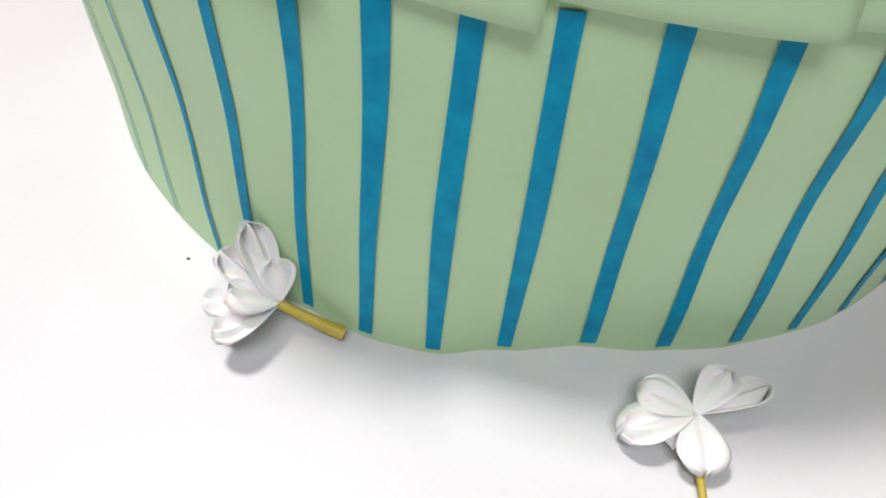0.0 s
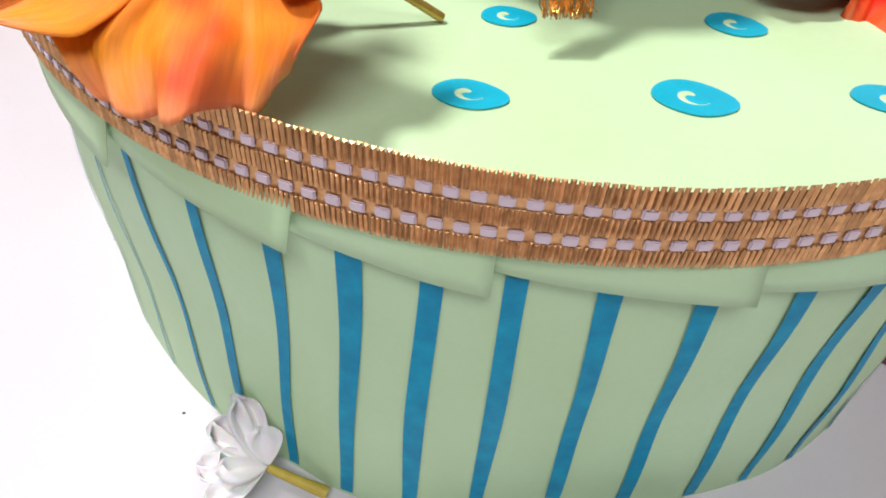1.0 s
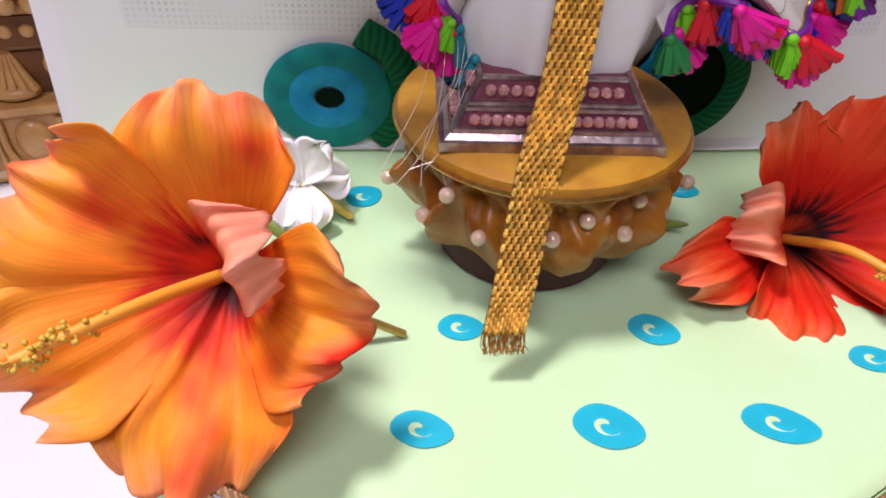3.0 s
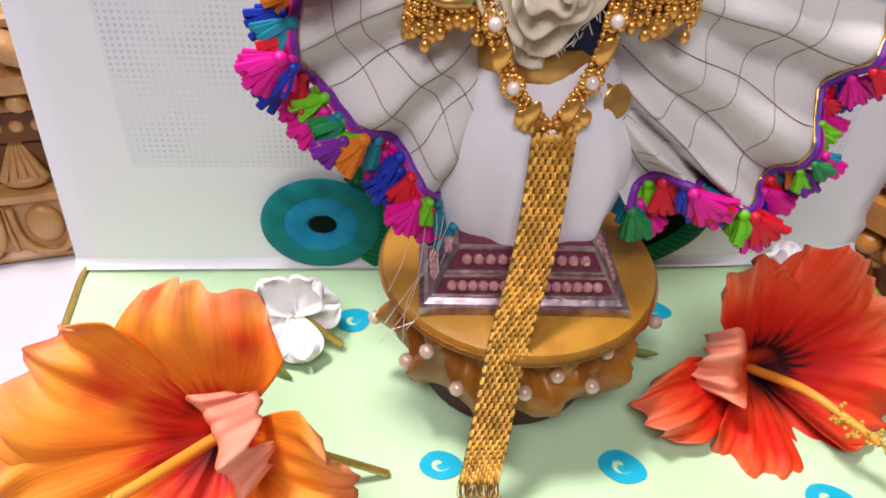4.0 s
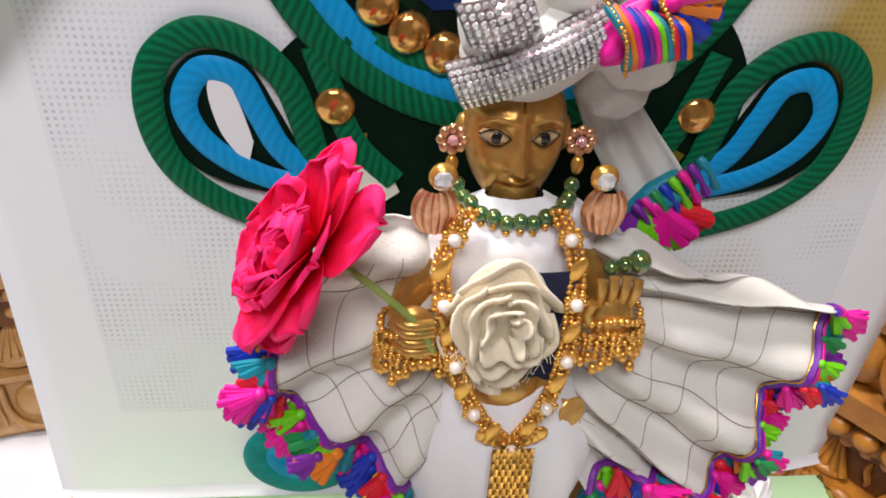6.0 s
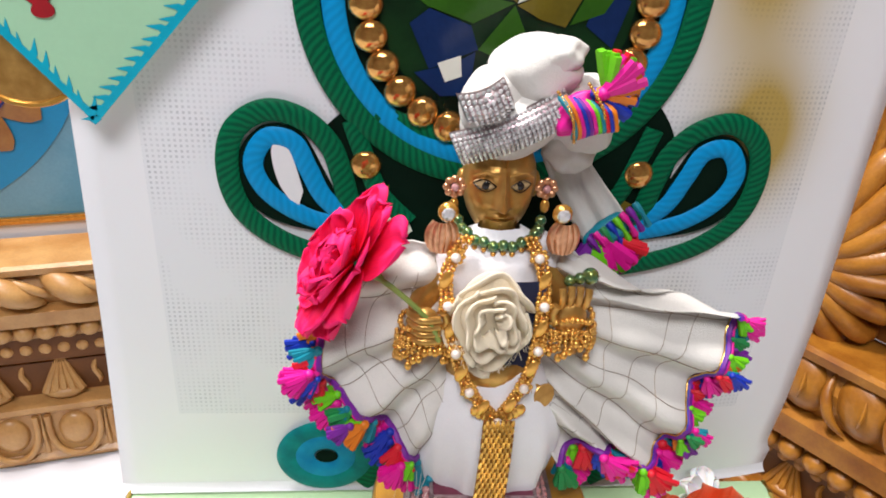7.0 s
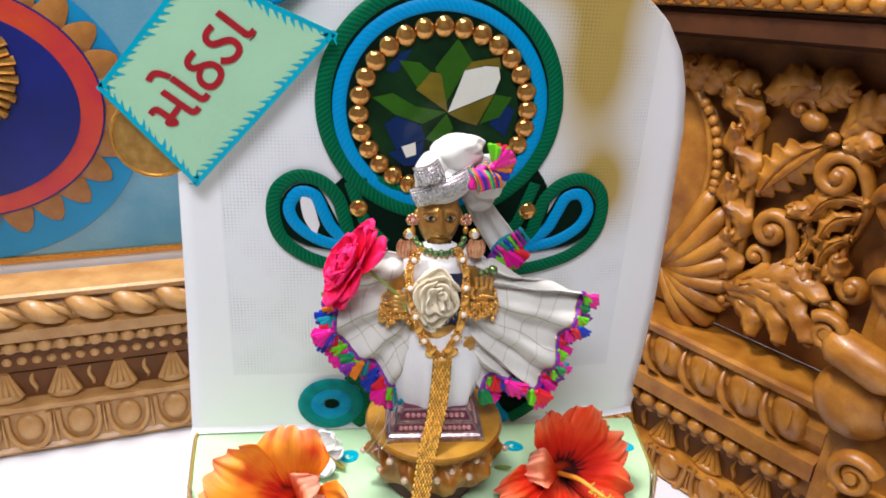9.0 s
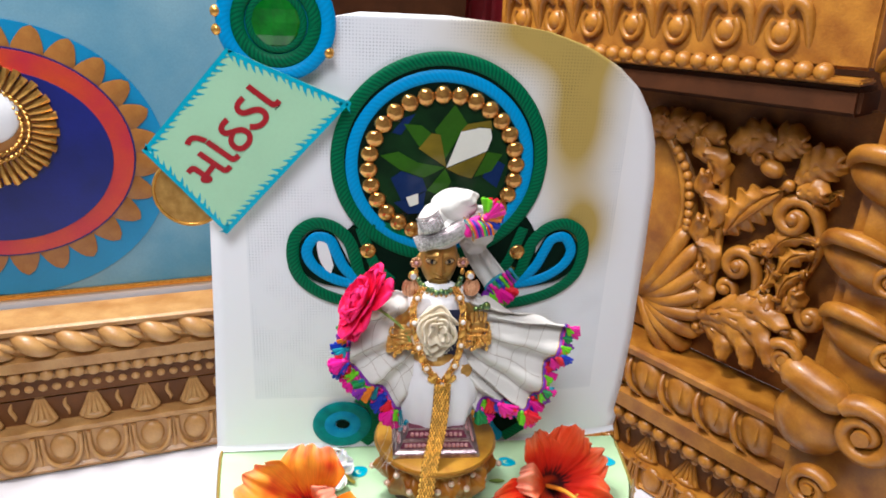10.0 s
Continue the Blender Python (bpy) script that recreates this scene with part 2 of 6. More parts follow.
SILKS = [material("silk_" + n, c, 0.5, grain=0.05, scale=500, bump=0.2) for n, c in (
    ("magenta", (0.80, 0.003, 0.30)), ("royal_blue", (0.004, 0.03, 0.42)), ("lime", (0.16, 0.60, 0.004)), ("orange", (0.78, 0.20, 0.004)),
    ("scarlet", (0.70, 0.004, 0.02)), ("teal", (0.0, 0.22, 0.30)), ("leaf_green", (0.01, 0.25, 0.06)), ("violet", (0.18, 0.01, 0.30)))]


# ---- mesh tools ----
class Shape:
    """Collects vertices, faces and the surface's own coordinates of one part."""

    def __init__(self):
        self.v, self.f, self.uv, self.mi = [], [], [], []
        self.slot = 0

    def add(self, verts, faces, uvs=None):
        o = len(self.v)
        self.v += [tuple(p) for p in verts]
        self.uv += list(uvs) if uvs else [(0.0, 0.0)] * len(verts)
        self.f += [tuple(i + o for i in q) for q in faces]
        self.mi += [self.slot] * len(faces)
        return self

    def sheet(self, fn, nu, nv, closed_u=False):
        """A surface fn(u, v), u and v from 0 to 1."""
        vs, uvs = [], []
        for j in range(nv + 1):
            for i in range(nu + (0 if closed_u else 1)):
                u, v = i / nu, j / nv
                vs.append(fn(u, v))
                uvs.append((v, u))
        w = nu if closed_u else nu + 1
        fs = []
        for j in range(nv):
            for i in range(nu):
                k = (i + 1) % w
                fs.append((j * w + i, j * w + k, (j + 1) * w + k, (j + 1) * w + i))
        return self.add(vs, fs, uvs)

    def tube(self, pts, rad, sides=8, caps=True, flat=1.0, ref=(0, 1, 0), turn=1.0, closed=False):
        """A round bar along pts; rad is a number or a function of 0..1; flat squashes it along ref."""
        pts = [Vector(p) for p in pts]
        n = len(pts)
        ref = Vector(ref).normalized()
        vs, uvs, run = [], [], 0.0
        for i, p in enumerate(pts):
            a = pts[(i - 1) % n] if (i > 0 or closed) else pts[0]
            b = pts[(i + 1) % n] if (i < n - 1 or closed) else pts[-1]
            d = (b - a).normalized()
            x = d.cross(ref)
            if x.length < 0.05:
                x = d.cross(Vector((1, 0.3, 0.2)))
            x.normalize()
            y = x.cross(d)
            r = rad(i / max(1, n - 1)) if callable(rad) else rad
            if i:
                run += (p - pts[i - 1]).length
            for k in range(sides):
                g = 2 * math.pi * k / sides
                vs.append(p + x * (r * math.cos(g)) + y * (r * flat * math.sin(g)))
                uvs.append((run * turn * 100, k / sides * 2))
        fs = []
        for i in range(n if closed else n - 1):
            j = (i + 1) % n
            for k in range(sides):
                m = (k + 1) % sides
                fs.append((i * sides + k, i * sides + m, j * sides + m, j * sides + k))
        if caps and not closed:
            fs.append(tuple(range(sides))[::-1])
            fs.append(tuple((n - 1) * sides + k for k in range(sides)))
        return self.add(vs, fs, uvs)

    def lathe(self, prof, at=(0, 0, 0), seg=32, wave=None):
        """A turned form: (radius, height) pairs about the z axis; wave(angle, i) scales the radius."""
        vs, uvs = [], []
        for j, (r, z) in enumerate(prof):
            for i in range(seg):
                g = 2 * math.pi * i / seg
                q = r * (wave(g, j) if wave else 1.0)
                vs.append((at[0] + q * math.cos(g), at[1] + q * math.sin(g), at[2] + z))
                uvs.append((j / (len(prof) - 1), i / seg))
        fs = []
        for j in range(len(prof) - 1):
            for i in range(seg):
                k = (i + 1) % seg
                fs.append((j * seg + i, j * seg + k, (j + 1) * seg + k, (j + 1) * seg + i))
        fs.append(tuple(range(seg))[::-1])
        fs.append(tuple((len(prof) - 1) * seg + i for i in range(seg)))
        return self.add(vs, fs, uvs)

    def ball(self, c, r, seg=10, rings=6, m=None):
        rx, ry, rz = (r, r, r) if not hasattr(r, "__len__") else r
        vs = [(0, 0, -1)]
        for j in range(1, rings):
            th = -math.pi / 2 + math.pi * j / rings
            for i in range(seg):
                g = 2 * math.pi * i / seg
                vs.append((math.cos(th) * math.cos(g), math.cos(th) * math.sin(g), math.sin(th)))
        vs.append((0, 0, 1))
        fs = [(0, 1 + (i + 1) % seg, 1 + i) for i in range(seg)]
        for j in range(rings - 2):
            a = 1 + j * seg
            for i in range(seg):
                k = (i + 1) % seg
                fs.append((a + i, a + k, a + seg + k, a + seg + i))
        t = len(vs) - 1
        a = 1 + (rings - 2) * seg
        fs += [(a + i, a + (i + 1) % seg, t) for i in range(seg)]
        out = []
        for x, y, z in vs:
            p = Vector((x * rx, y * ry, z * rz))
            if m is not None:
                p = m @ p
            out.append(Vector(c) + p)
        return self.add(out, fs)

    def block(self, c, s, m=None, bevel=0.0):
        """A block with its edges taken off."""
        bm = bmesh.new()
        bmesh.ops.create_cube(bm, size=1.0)
        for v in bm.verts:
            v.co = Vector((v.co.x * s[0], v.co.y * s[1], v.co.z * s[2]))
        if bevel:
            bmesh.ops.bevel(bm, geom=list(bm.edges), offset=bevel, segments=2, affect="EDGES")
        bm.verts.index_update()
        vs = [(m @ v.co if m is not None else v.co) + Vector(c) for v in bm.verts]
        fs = [[v.index for v in f.verts] for f in bm.faces]
        bm.free()
        return self.add(vs, fs)

    def slab(self, outline, fn, depth):
        """A flat piece: outline of (a, b) pairs, placed by fn(a, b, d), with thickness."""
        n = len(outline)
        vs = [fn(a, b, 0.0) for a, b in outline] + [fn(a, b, depth) for a, b in outline]
        fs = [tuple(range(n)), tuple(range(n, 2 * n))[::-1]]
        fs += [(i, i + n, (i + 1) % n + n, (i + 1) % n) for i in range(n)]
        return self.add(vs, fs, [(a, b) for a, b in outline] * 2)


def part(name, shape, mats, parent=None, label="", smooth=True, m=None, kind=""):
    """Links a shape as one mesh object, under a thing or a part."""
    me = bpy.data.meshes.new(name)
    me.from_pydata(shape.v, [], shape.f)
    for mat in (mats if isinstance(mats, (list, tuple)) else [mats]):
        me.materials.append(mat)
    layer = me.uv_layers.new(name="UVMap")
    idx = np.empty(len(me.loops), dtype=np.int32)
    me.loops.foreach_get("vertex_index", idx)
    layer.data.foreach_set("uv", np.array(shape.uv, dtype=np.float32)[idx].ravel())
    me.polygons.foreach_set("use_smooth", [bool(smooth)] * len(me.polygons))
    me.polygons.foreach_set("material_index", shape.mi)
    bm = bmesh.new()
    bm.from_mesh(me)
    bmesh.ops.recalc_face_normals(bm, faces=bm.faces)
    bm.to_mesh(me)
    bm.free()
    if smooth:
        me.set_sharp_from_angle(angle=radians(50))
    ob = new(name, me)
    if parent is not None:
        ob.parent = parent
    if m is not None:
        ob.matrix_basis = m
    if label or kind:
        tagged(ob, label, kind=kind)
    return ob


def same_mesh(name, ob, parent, m):
    """Another piece on the mesh of ob."""
    o = new(name, ob.data)
    o.parent = parent
    o.matrix_basis = m
    return o


def thing(name, label, category, at=(0, 0, 0), group="", kind="", m=None):
    ob = new(name)
    ob.empty_display_size = 0.02
    ob.matrix_basis = m if m is not None else Matrix.Translation(at)
    return tagged(ob, label, category, group, kind)


def solid(ob, t, offset=0.0):
    """Gives a sheet its thickness."""
    mod = ob.modifiers.new("thickness", "SOLIDIFY")
    mod.thickness, mod.offset = t, offset
    return ob


def spline(pts, n):
    """n + 1 points on a smooth line through pts."""
    P = [Vector(p) for p in pts]
    out = []
    for i in range(n + 1):
        x = i / n * (len(P) - 1)
        k = min(int(x), len(P) - 2)
        t = x - k
        a, b, c, d = P[max(k - 1, 0)], P[k], P[k + 1], P[min(k + 2, len(P) - 1)]
        out.append(0.5 * ((2 * b) + (c - a) * t + (2 * a - 5 * b + 4 * c - d) * t * t + (3 * b - a - 3 * c + d) * t ** 3))
    return out


def frame_of(z_axis, up=(0, 0, 1)):
    """A turn whose z axis is z_axis and whose y axis leans to up."""
    z = Vector(z_axis).normalized()
    x = Vector(up).cross(z).normalized()
    y = z.cross(x)
    return Matrix((x, y, z)).transposed()


# ---- room and table ----
def wall_block(name, c, s, mat):
    return tagged(part(name, Shape().block(c, s), mat, smooth=False), kind="structure")


wall_block("floor", (0.1, 0.2, -0.80), (4.4, 4.4, 0.1), M_WALL)
wall_block("ceiling", (0.1, 0.2, 2.35), (4.4, 4.4, 0.1), M_WALL)
wall_block("wall_north", (0.1, 2.35, 0.8), (4.2, 0.1, 3.1), M_WALL)
wall_block("wall_south", (0.1, -1.95, 0.8), (4.2, 0.1, 3.1), M_WALL)
wall_block("wall_west", (-2.05, 0.2, 0.8), (0.1, 4.2, 3.1), M_WALL)
wall_block("wall_east", (2.25, 0.2, 0.8), (0.1, 4.2, 3.1), M_WALL)
table = thing("display_table", "white glossy laminate tabletop under the whole display", "table", (0.1, 0.4, -0.02))
part("tabletop", Shape().block((0, 0, 0), (2.6, 1.9, 0.04), bevel=0.004), M_TABLE, table)
for lx in (-1.2, 1.2):
    for ly in (-0.85, 0.85):
        part("leg", Shape().tube([(lx, ly, -0.02), (lx, ly, -0.73)], 0.03, 12), M_WOOD, table)

for x, y, r in ((-0.03, 0.355, 0.0011), (-0.014, 0.245, 0.0008), (-0.06, 0.16, 0.0009), (0.215, 0.135, 0.0007)):
    sp = thing("dust_speck", "tiny dark speck lying on the white tabletop", "speck", (x, y, 0.0), group="table specks")
    part("grain", Shape().ball((0, 0, r * 0.4), (r, r * 0.7, r * 0.5), 7, 5), M_PUPIL0, sp)

# ---- half-round paper box ----
BX, BY, BR, BH = 0.1405, 0.402, 0.2095, 0.154
stage = thing("half_round_box", "half-round box covered in pale green paper with turquoise stripes", "box", (BX, BY, 0))


def base_radius(g):
    """The paper's foot, pushed in and out by hand."""
    knots = ((0.0, 0.2085), (0.6, 0.2095), (1.03, 0.2117), (1.15, 0.2138), (1.256, 0.2130), (1.37, 0.2062), (1.51, 0.2016), (1.645, 0.2046), (1.78, 0.2076), (2.0, 0.2105), (2.5, 0.2095), (3.2, 0.2085))
    for (a, ra), (b, rb) in zip(knots, knots[1:]):
        if a <= g <= b:
            q = (g - a) / (b - a)
            q = q * q * (3 - 2 * q)
            return ra + (rb - ra) * q
    return BR


def side_point(g, z, out=0.0):
    """A point of the curved side: angle from the left back corner, height, distance outside the paper."""
    q = 1 - z / BH
    r = BR + (base_radius(max(0.0, min(3.2, g))) - BR) * q + out + 0.0012 * math.sin(7 * g + 9 * q) * math.sin(math.pi * q)
    return Vector((-r * math.cos(g), -r * math.sin(g), z))


part("side_wall", Shape().sheet(lambda u, v: side_point(u * math.pi, v * BH), 96, 6), M_GREEN, stage)
top_outline = [side_point(i / 96 * math.pi, BH)[:2] for i in range(97)] + [(BR * 0.999, 0.0105), (-BR * 0.999, 0.0105)]
part("top_sheet", Shape().slab(top_outline, lambda a, b, d: (a, b, BH - d), 0.003), M_GREEN, stage, smooth=False)
part("back_wall", Shape().block((0, 0.0085, BH / 2), (2 * BR - 0.004, 0.002, BH - 0.006)), M_GREEN, stage, smooth=False)
for sx in (-1, 1):
    part("edge_cord", Shape().tube([(sx * BR * 0.998, 0.009, BH + 0.001), (sx * BR * 0.998, -0.002, BH + 0.001), (sx * BR * 0.985, -0.03, BH + 0.001), (sx * BR * 0.955, -0.08, BH + 0.0015)], 0.0016, 8), M_TUBE, stage)
# overlapping paper flaps folded down from the lid
edges = [0.02, 0.40, 0.775, 1.090, 1.330, 1.640, 1.98, 2.30, 2.60, 2.90, 3.12]
for i in range(len(edges) - 1):
    a, b = edges[i], edges[i + 1] + 0.02
    lift = 0.0034 + 0.0014 * (i % 3)

    def flap(u, v, a=a, b=b, lift=lift, i=i):
        g = a + (b - a) * u
        low = 0.1345 - 0.0030 * (i % 2) - 0.0045 * u + 0.001 * math.sin(7 * g)
        return side_point(g, BH - 0.001 - (BH - 0.001 - low) * v, 0.0006 + lift * v * (0.25 + u))

    solid(part("flap", Shape().sheet(flap, 14, 5), M_GREEN, stage), 0.0005)
# hand-drawn stripes
stripes = [(0.66, 0.69, 0.0010), (0.79, 0.83, 0.0019), (0.925, 0.935, 0.0029), (1.055, 1.035, 0.0032), (1.167, 1.147, 0.0041), (1.274, 1.258, 0.0041), (1.378, 1.373, 0.0040),
           (1.494, 1.516, 0.0042), (1.618, 1.645, 0.0040), (1.745, 1.780, 0.0038), (1.880, 1.890, 0.0036), (2.00, 2.01, 0.0034), (2.12, 2.14, 0.0032), (2.25, 2.26, 0.003),
           (2.38, 2.40, 0.003), (2.52, 2.54, 0.0028), (2.67, 2.68, 0.0026), (2.82, 2.83, 0.0024), (0.40, 0.42, 0.0012), (0.53, 0.55, 0.0012)]
rnd = random.Random(4)
for gt, gb, w in stripes:
    ph = rnd.uniform(0, 6)

    def stripe(u, v, gt=gt, gb=gb, w=w, ph=ph):
        g = gt + 0.003 + (gb - gt) * v + 0.004 * v + 0.0028 * math.sin(4 * v + ph)
        hw = 0.84 * w * (1 - 0.25 * v) * (1 + 0.10 * math.sin(5 * v + ph * 2)) / BR
        return side_point(g + (u - 0.5) * 2 * hw, 0.131 - 0.1275 * v, 0.0007)

    part("stripe", Shape().sheet(stripe, 3, 18), M_INK, stage)
# turquoise drops painted on the lid, with a curl left open in the paint
for (x, y, r, e, rot) in ((0.108, 0.288, 0.0082, 0.80, -10), (0.182, 0.285, 0.0092, 0.82, -28), (0.091, 0.243, 0.0098, 0.72, -18), (0.1535, 0.242, 0.0112, 0.78, -22),
                          (0.213, 0.241, 0.0122, 0.62, -20), (0.07, 0.371, 0.0080, 1.0, 20), (0.222, 0.376, 0.0085, 0.8, -20), (0.326, 0.371, 0.0105, 0.75, -25),
                          (0.262, 0.268, 0.009, 0.7, -10), (0.02, 0.36, 0.008, 0.8, 10)):
    mloc = Matrix.Translation((x - BX, y - BY, BH + 0.0004)) @ Matrix.Rotation(radians(rot), 4, "Z")
    drop = part("painted_drop", Shape().slab([(r * math.cos(g) * (1.0 + 0.16 * max(0, math.cos(g)) ** 3) + 0.04 * r * math.sin(3 * g), r * e * math.sin(g)) for g in
                                              [2 * math.pi * i / 28 for i in range(28)]], lambda a, b, d: (a, b, 0.0003 - d), 0.0004), M_INK2, stage, m=mloc)
    sw = Shape()
    sw.tube([(r * (0.10 + 0.36 * k / 20) * math.cos(0.25 * k + 1.0), r * e * (0.10 + 0.40 * k / 20) * math.sin(0.25 * k + 1.0), 0.0003) for k in range(21)],
            lambda q: 0.0011 * math.sin(math.pi * min(1, q * 1.1 + 0.08)) + 0.0001, 6, ref=(0, 0, 1), flat=0.4)
    part("bare_curl", sw, M_GREEN, drop, "unpainted pale curl")

# gold braid round the lid
braid = thing("gold_braid", "copper-gold woven braid with lilac bars glued round the box lid", "trim", (BX, BY, 0))
part("backing", Shape().sheet(lambda u, v: side_point(0.33 + u * 2.48, 0.1423 + 0.0235 * v, 0.0036), 96, 3), M_COPPER, braid)
rows = ((0.1446, 0.0056, 378), (0.1544, 0.0056, 378), (0.1640, 0.0066, 306))
for zc, hh, n in rows:
    s = Shape()
    for i in range(n):
        g = 0.34 + 2.46 * (i + 0.5) / n
        p = side_point(g, zc, 0.0040)
        tx = Vector((math.sin(g), -math.cos(g), 0))
        up = Vector((0, 0, 1))
        o = Vector((-math.cos(g), -math.sin(g), 0))
        w = 0.40 * 2.46 * BR / n
        ln = hh / 2 * rnd.uniform(0.93, 1.05)
        tip = tx * rnd.uniform(-0.0002, 0.0002)
        s.add([p - tx * w - up * ln, p + tx * w - up * ln, p + tx * w + up * ln + tip, p - tx * w + up * ln + tip, p - up * ln * 0.88 + o * w * 1.1, p + up * ln * 0.88 + o * w * 1.1 + tip],
              [(0, 1, 4), (1, 2, 5, 4), (2, 3, 5), (3, 0, 4, 5)])
    part("woven_ribs", s, M_COPPER, braid, kind="stuff")
bar = None
for zc, off in ((0.1493, 0.0), (0.1592, 0.5)):
    for i in range(84):
        g = 0.35 + 2.44 * (i + off) / 84
        m = Matrix.Translation(side_point(g, zc, 0.0040)) @ Matrix.Rotation(g - math.pi / 2, 4, "Z")
        if bar is None:
            bar = part("lilac_bar", Shape().block((0, 0, 0), (0.0038, 0.0012, 0.0030), bevel=0.0004), M_LILAC, braid, m=m)
        else:
            same_mesh("lilac_bar", bar, braid, m)

M_PEARLB = material("blush_pearl", (0.72, 0.50, 0.38), 0.12, 0.15, grain=0.03, scale=90, bump=0.0, coat=0.9)

# ---- round seat under the figure ----
PX, PY = 0.141, 0.344
seat = thing("round_pedestal", "small round mustard velvet pedestal with gathered sides and pearls", "pedestal", (PX, PY, BH))
M_OCHREV = material("ochre_velvet", (0.56, 0.285, 0.022), 0.42, grain=0.12, scale=60, bump=0.2, second=(0.40, 0.16, 0.010))
part("top_disc", Shape().lathe([(0.0, 0.0655), (0.05, 0.0655), (0.0555, 0.064), (0.0565, 0.0615), (0.0555, 0.059), (0.05, 0.058), (0.0, 0.058)], seg=64), M_OCHREV, seat)
part("rim_cord", Shape().tube([(0.0562 * math.cos(g), 0.0562 * math.sin(g), 0.0605) for g in [2 * math.pi * i / 72 for i in range(72)]], 0.0014, 6, ref=(0, 0, 1), closed=True), M_GOLD, seat)


def drape(u, v):
    g = 2 * math.pi * u
    prof = [0.049, 0.0515, 0.0495, 0.0530, 0.0550, 0.0530, 0.0475, 0.0430]
    hts = [0.058, 0.053, 0.048, 0.044, 0.038, 0.029, 0.019, 0.013]
    x = v * 7
    k = min(int(x), 6)
    t = x - k
    r = prof[k] * (1 - t) + prof[k + 1] * t
    z = hts[k] * (1 - t) + hts[k + 1] * t
    amp = 0.0058 * math.sin(math.pi * min(1, v * 1.05))
    r += amp * (0.7 - 1.3 * abs(math.sin(5.5 * g + 1.6 * v)) ** 0.8 + 0.35 * math.sin(19 * g + 7 * v) + 0.25 * math.sin(31 * g - 9 * v))
    z += 0.0040 * math.sin(11 * g + 1.2) * math.sin(math.pi * v) + 0.006 * abs(math.sin(5.5 * g + 1.6)) * max(0, v - 0.5) * 2
    return (r * math.cos(g), r * math.sin(g), z)


part("gathered_drape", Shape().sheet(drape, 198, 24, closed_u=True), M_MUSTARD, seat)
part("foot", Shape().lathe([(0.034, 0.0), (0.0385, 0.002), (0.0395, 0.008), (0.040, 0.016), (0.040, 0.024), (0.038, 0.030)], seg=40), M_MAROON, seat)
pearl = None
for k in range(26):
    p = Vector(drape((k + 0.3) / 26, (0.26, 0.60)[k % 2]))
    m = Matrix.Translation(p + Vector((p.x, p.y, 0)).normalized() * 0.0018)
    if pearl is None:
        pearl = part("pearl", Shape().ball((0, 0, 0), 0.0031, 14, 9), M_PEARLB, seat, m=m)
    else:
        same_mesh("pearl", pearl, seat, m)

# ---- jewelled square plinth ----
plinth = thing("jewelled_plinth", "antique silver stepped square plinth set with pink stones", "plinth", (0.139, 0.346, 0.2195), m=Matrix.Translation((0.139, 0.346, 0.2195)) @ Matrix.Rotation(radians(-2), 4, "Z"))


def pyramid(s, w0, w1, z0, z1):
    a, b = w0 / 2, w1 / 2
    s.add([(-a, -a, z0), (a, -a, z0), (a, a, z0), (-a, a, z0), (-b, -b, z1), (b, -b, z1), (b, b, z1), (-b, b, z1)],
          [(0, 1, 5, 4), (1, 2, 6, 5), (2, 3, 7, 6), (3, 0, 4, 7), (4, 5, 6, 7), (3, 2, 1, 0)])
    return s


part("foot_step", pyramid(pyramid(Shape(), 0.078, 0.078, 0, 0.0035), 0.074, 0.07, 0.0035, 0.0055), M_SILVER, plinth, smooth=False)
part("sloped_body", pyramid(Shape(), 0.070, 0.050, 0.0055, 0.022), M_PLUM, plinth, smooth=False)
part("upper_block", pyramid(Shape(), 0.036, 0.032, 0.022, 0.034), M_PLUM, plinth, smooth=False)
for q in range(4):
    rot = Matrix.Rotation(q * math.pi / 2, 4, "Z")
    for z, w in ((0.0062, 0.0695), (0.0125, 0.062), (0.0140, 0.060), (0.0215, 0.051)):
        part("silver_bar", Shape().block((0, -w / 2, z), (w, 0.0018, 0.0016), bevel=0.0003), M_SILVER, plinth, m=rot)
    part("corner_bar", Shape().tube([(-0.0349, -0.0349, 0.0055), (-0.0250, -0.0250, 0.0225)], 0.0013, 6), M_SILVER, plinth, m=rot)
    for z, w, n in ((0.0093, 0.066, 15), (0.0178, 0.056, 11)):
        for i in range(n):
            part("pink_stone", Shape().ball(((i - (n - 1) / 2) * (w - 0.008) / n, -w / 2 - 0.0002, z), 0.0021, 7, 5), M_PINKGEM, plinth, m=rot, smooth=False)

# ---- brass figure: one plain mesh ----
FX, FY = 0.1385, 0.366
fig = Shape()
fig.lathe([(0.024, 0.250), (0.022, 0.27), (0.016, 0.295), (0.014, 0.31), (0.015, 0.335), (0.014, 0.352), (0.010, 0.360), (0.008, 0.368), (0.008, 0.376)], (0.1385, 0.358, 0.0), 24)
fig.ball((0.125, 0.345, 0.252), (0.008, 0.012, 0.006))
fig.ball((0.152, 0.345, 0.252), (0.008, 0.012, 0.006))


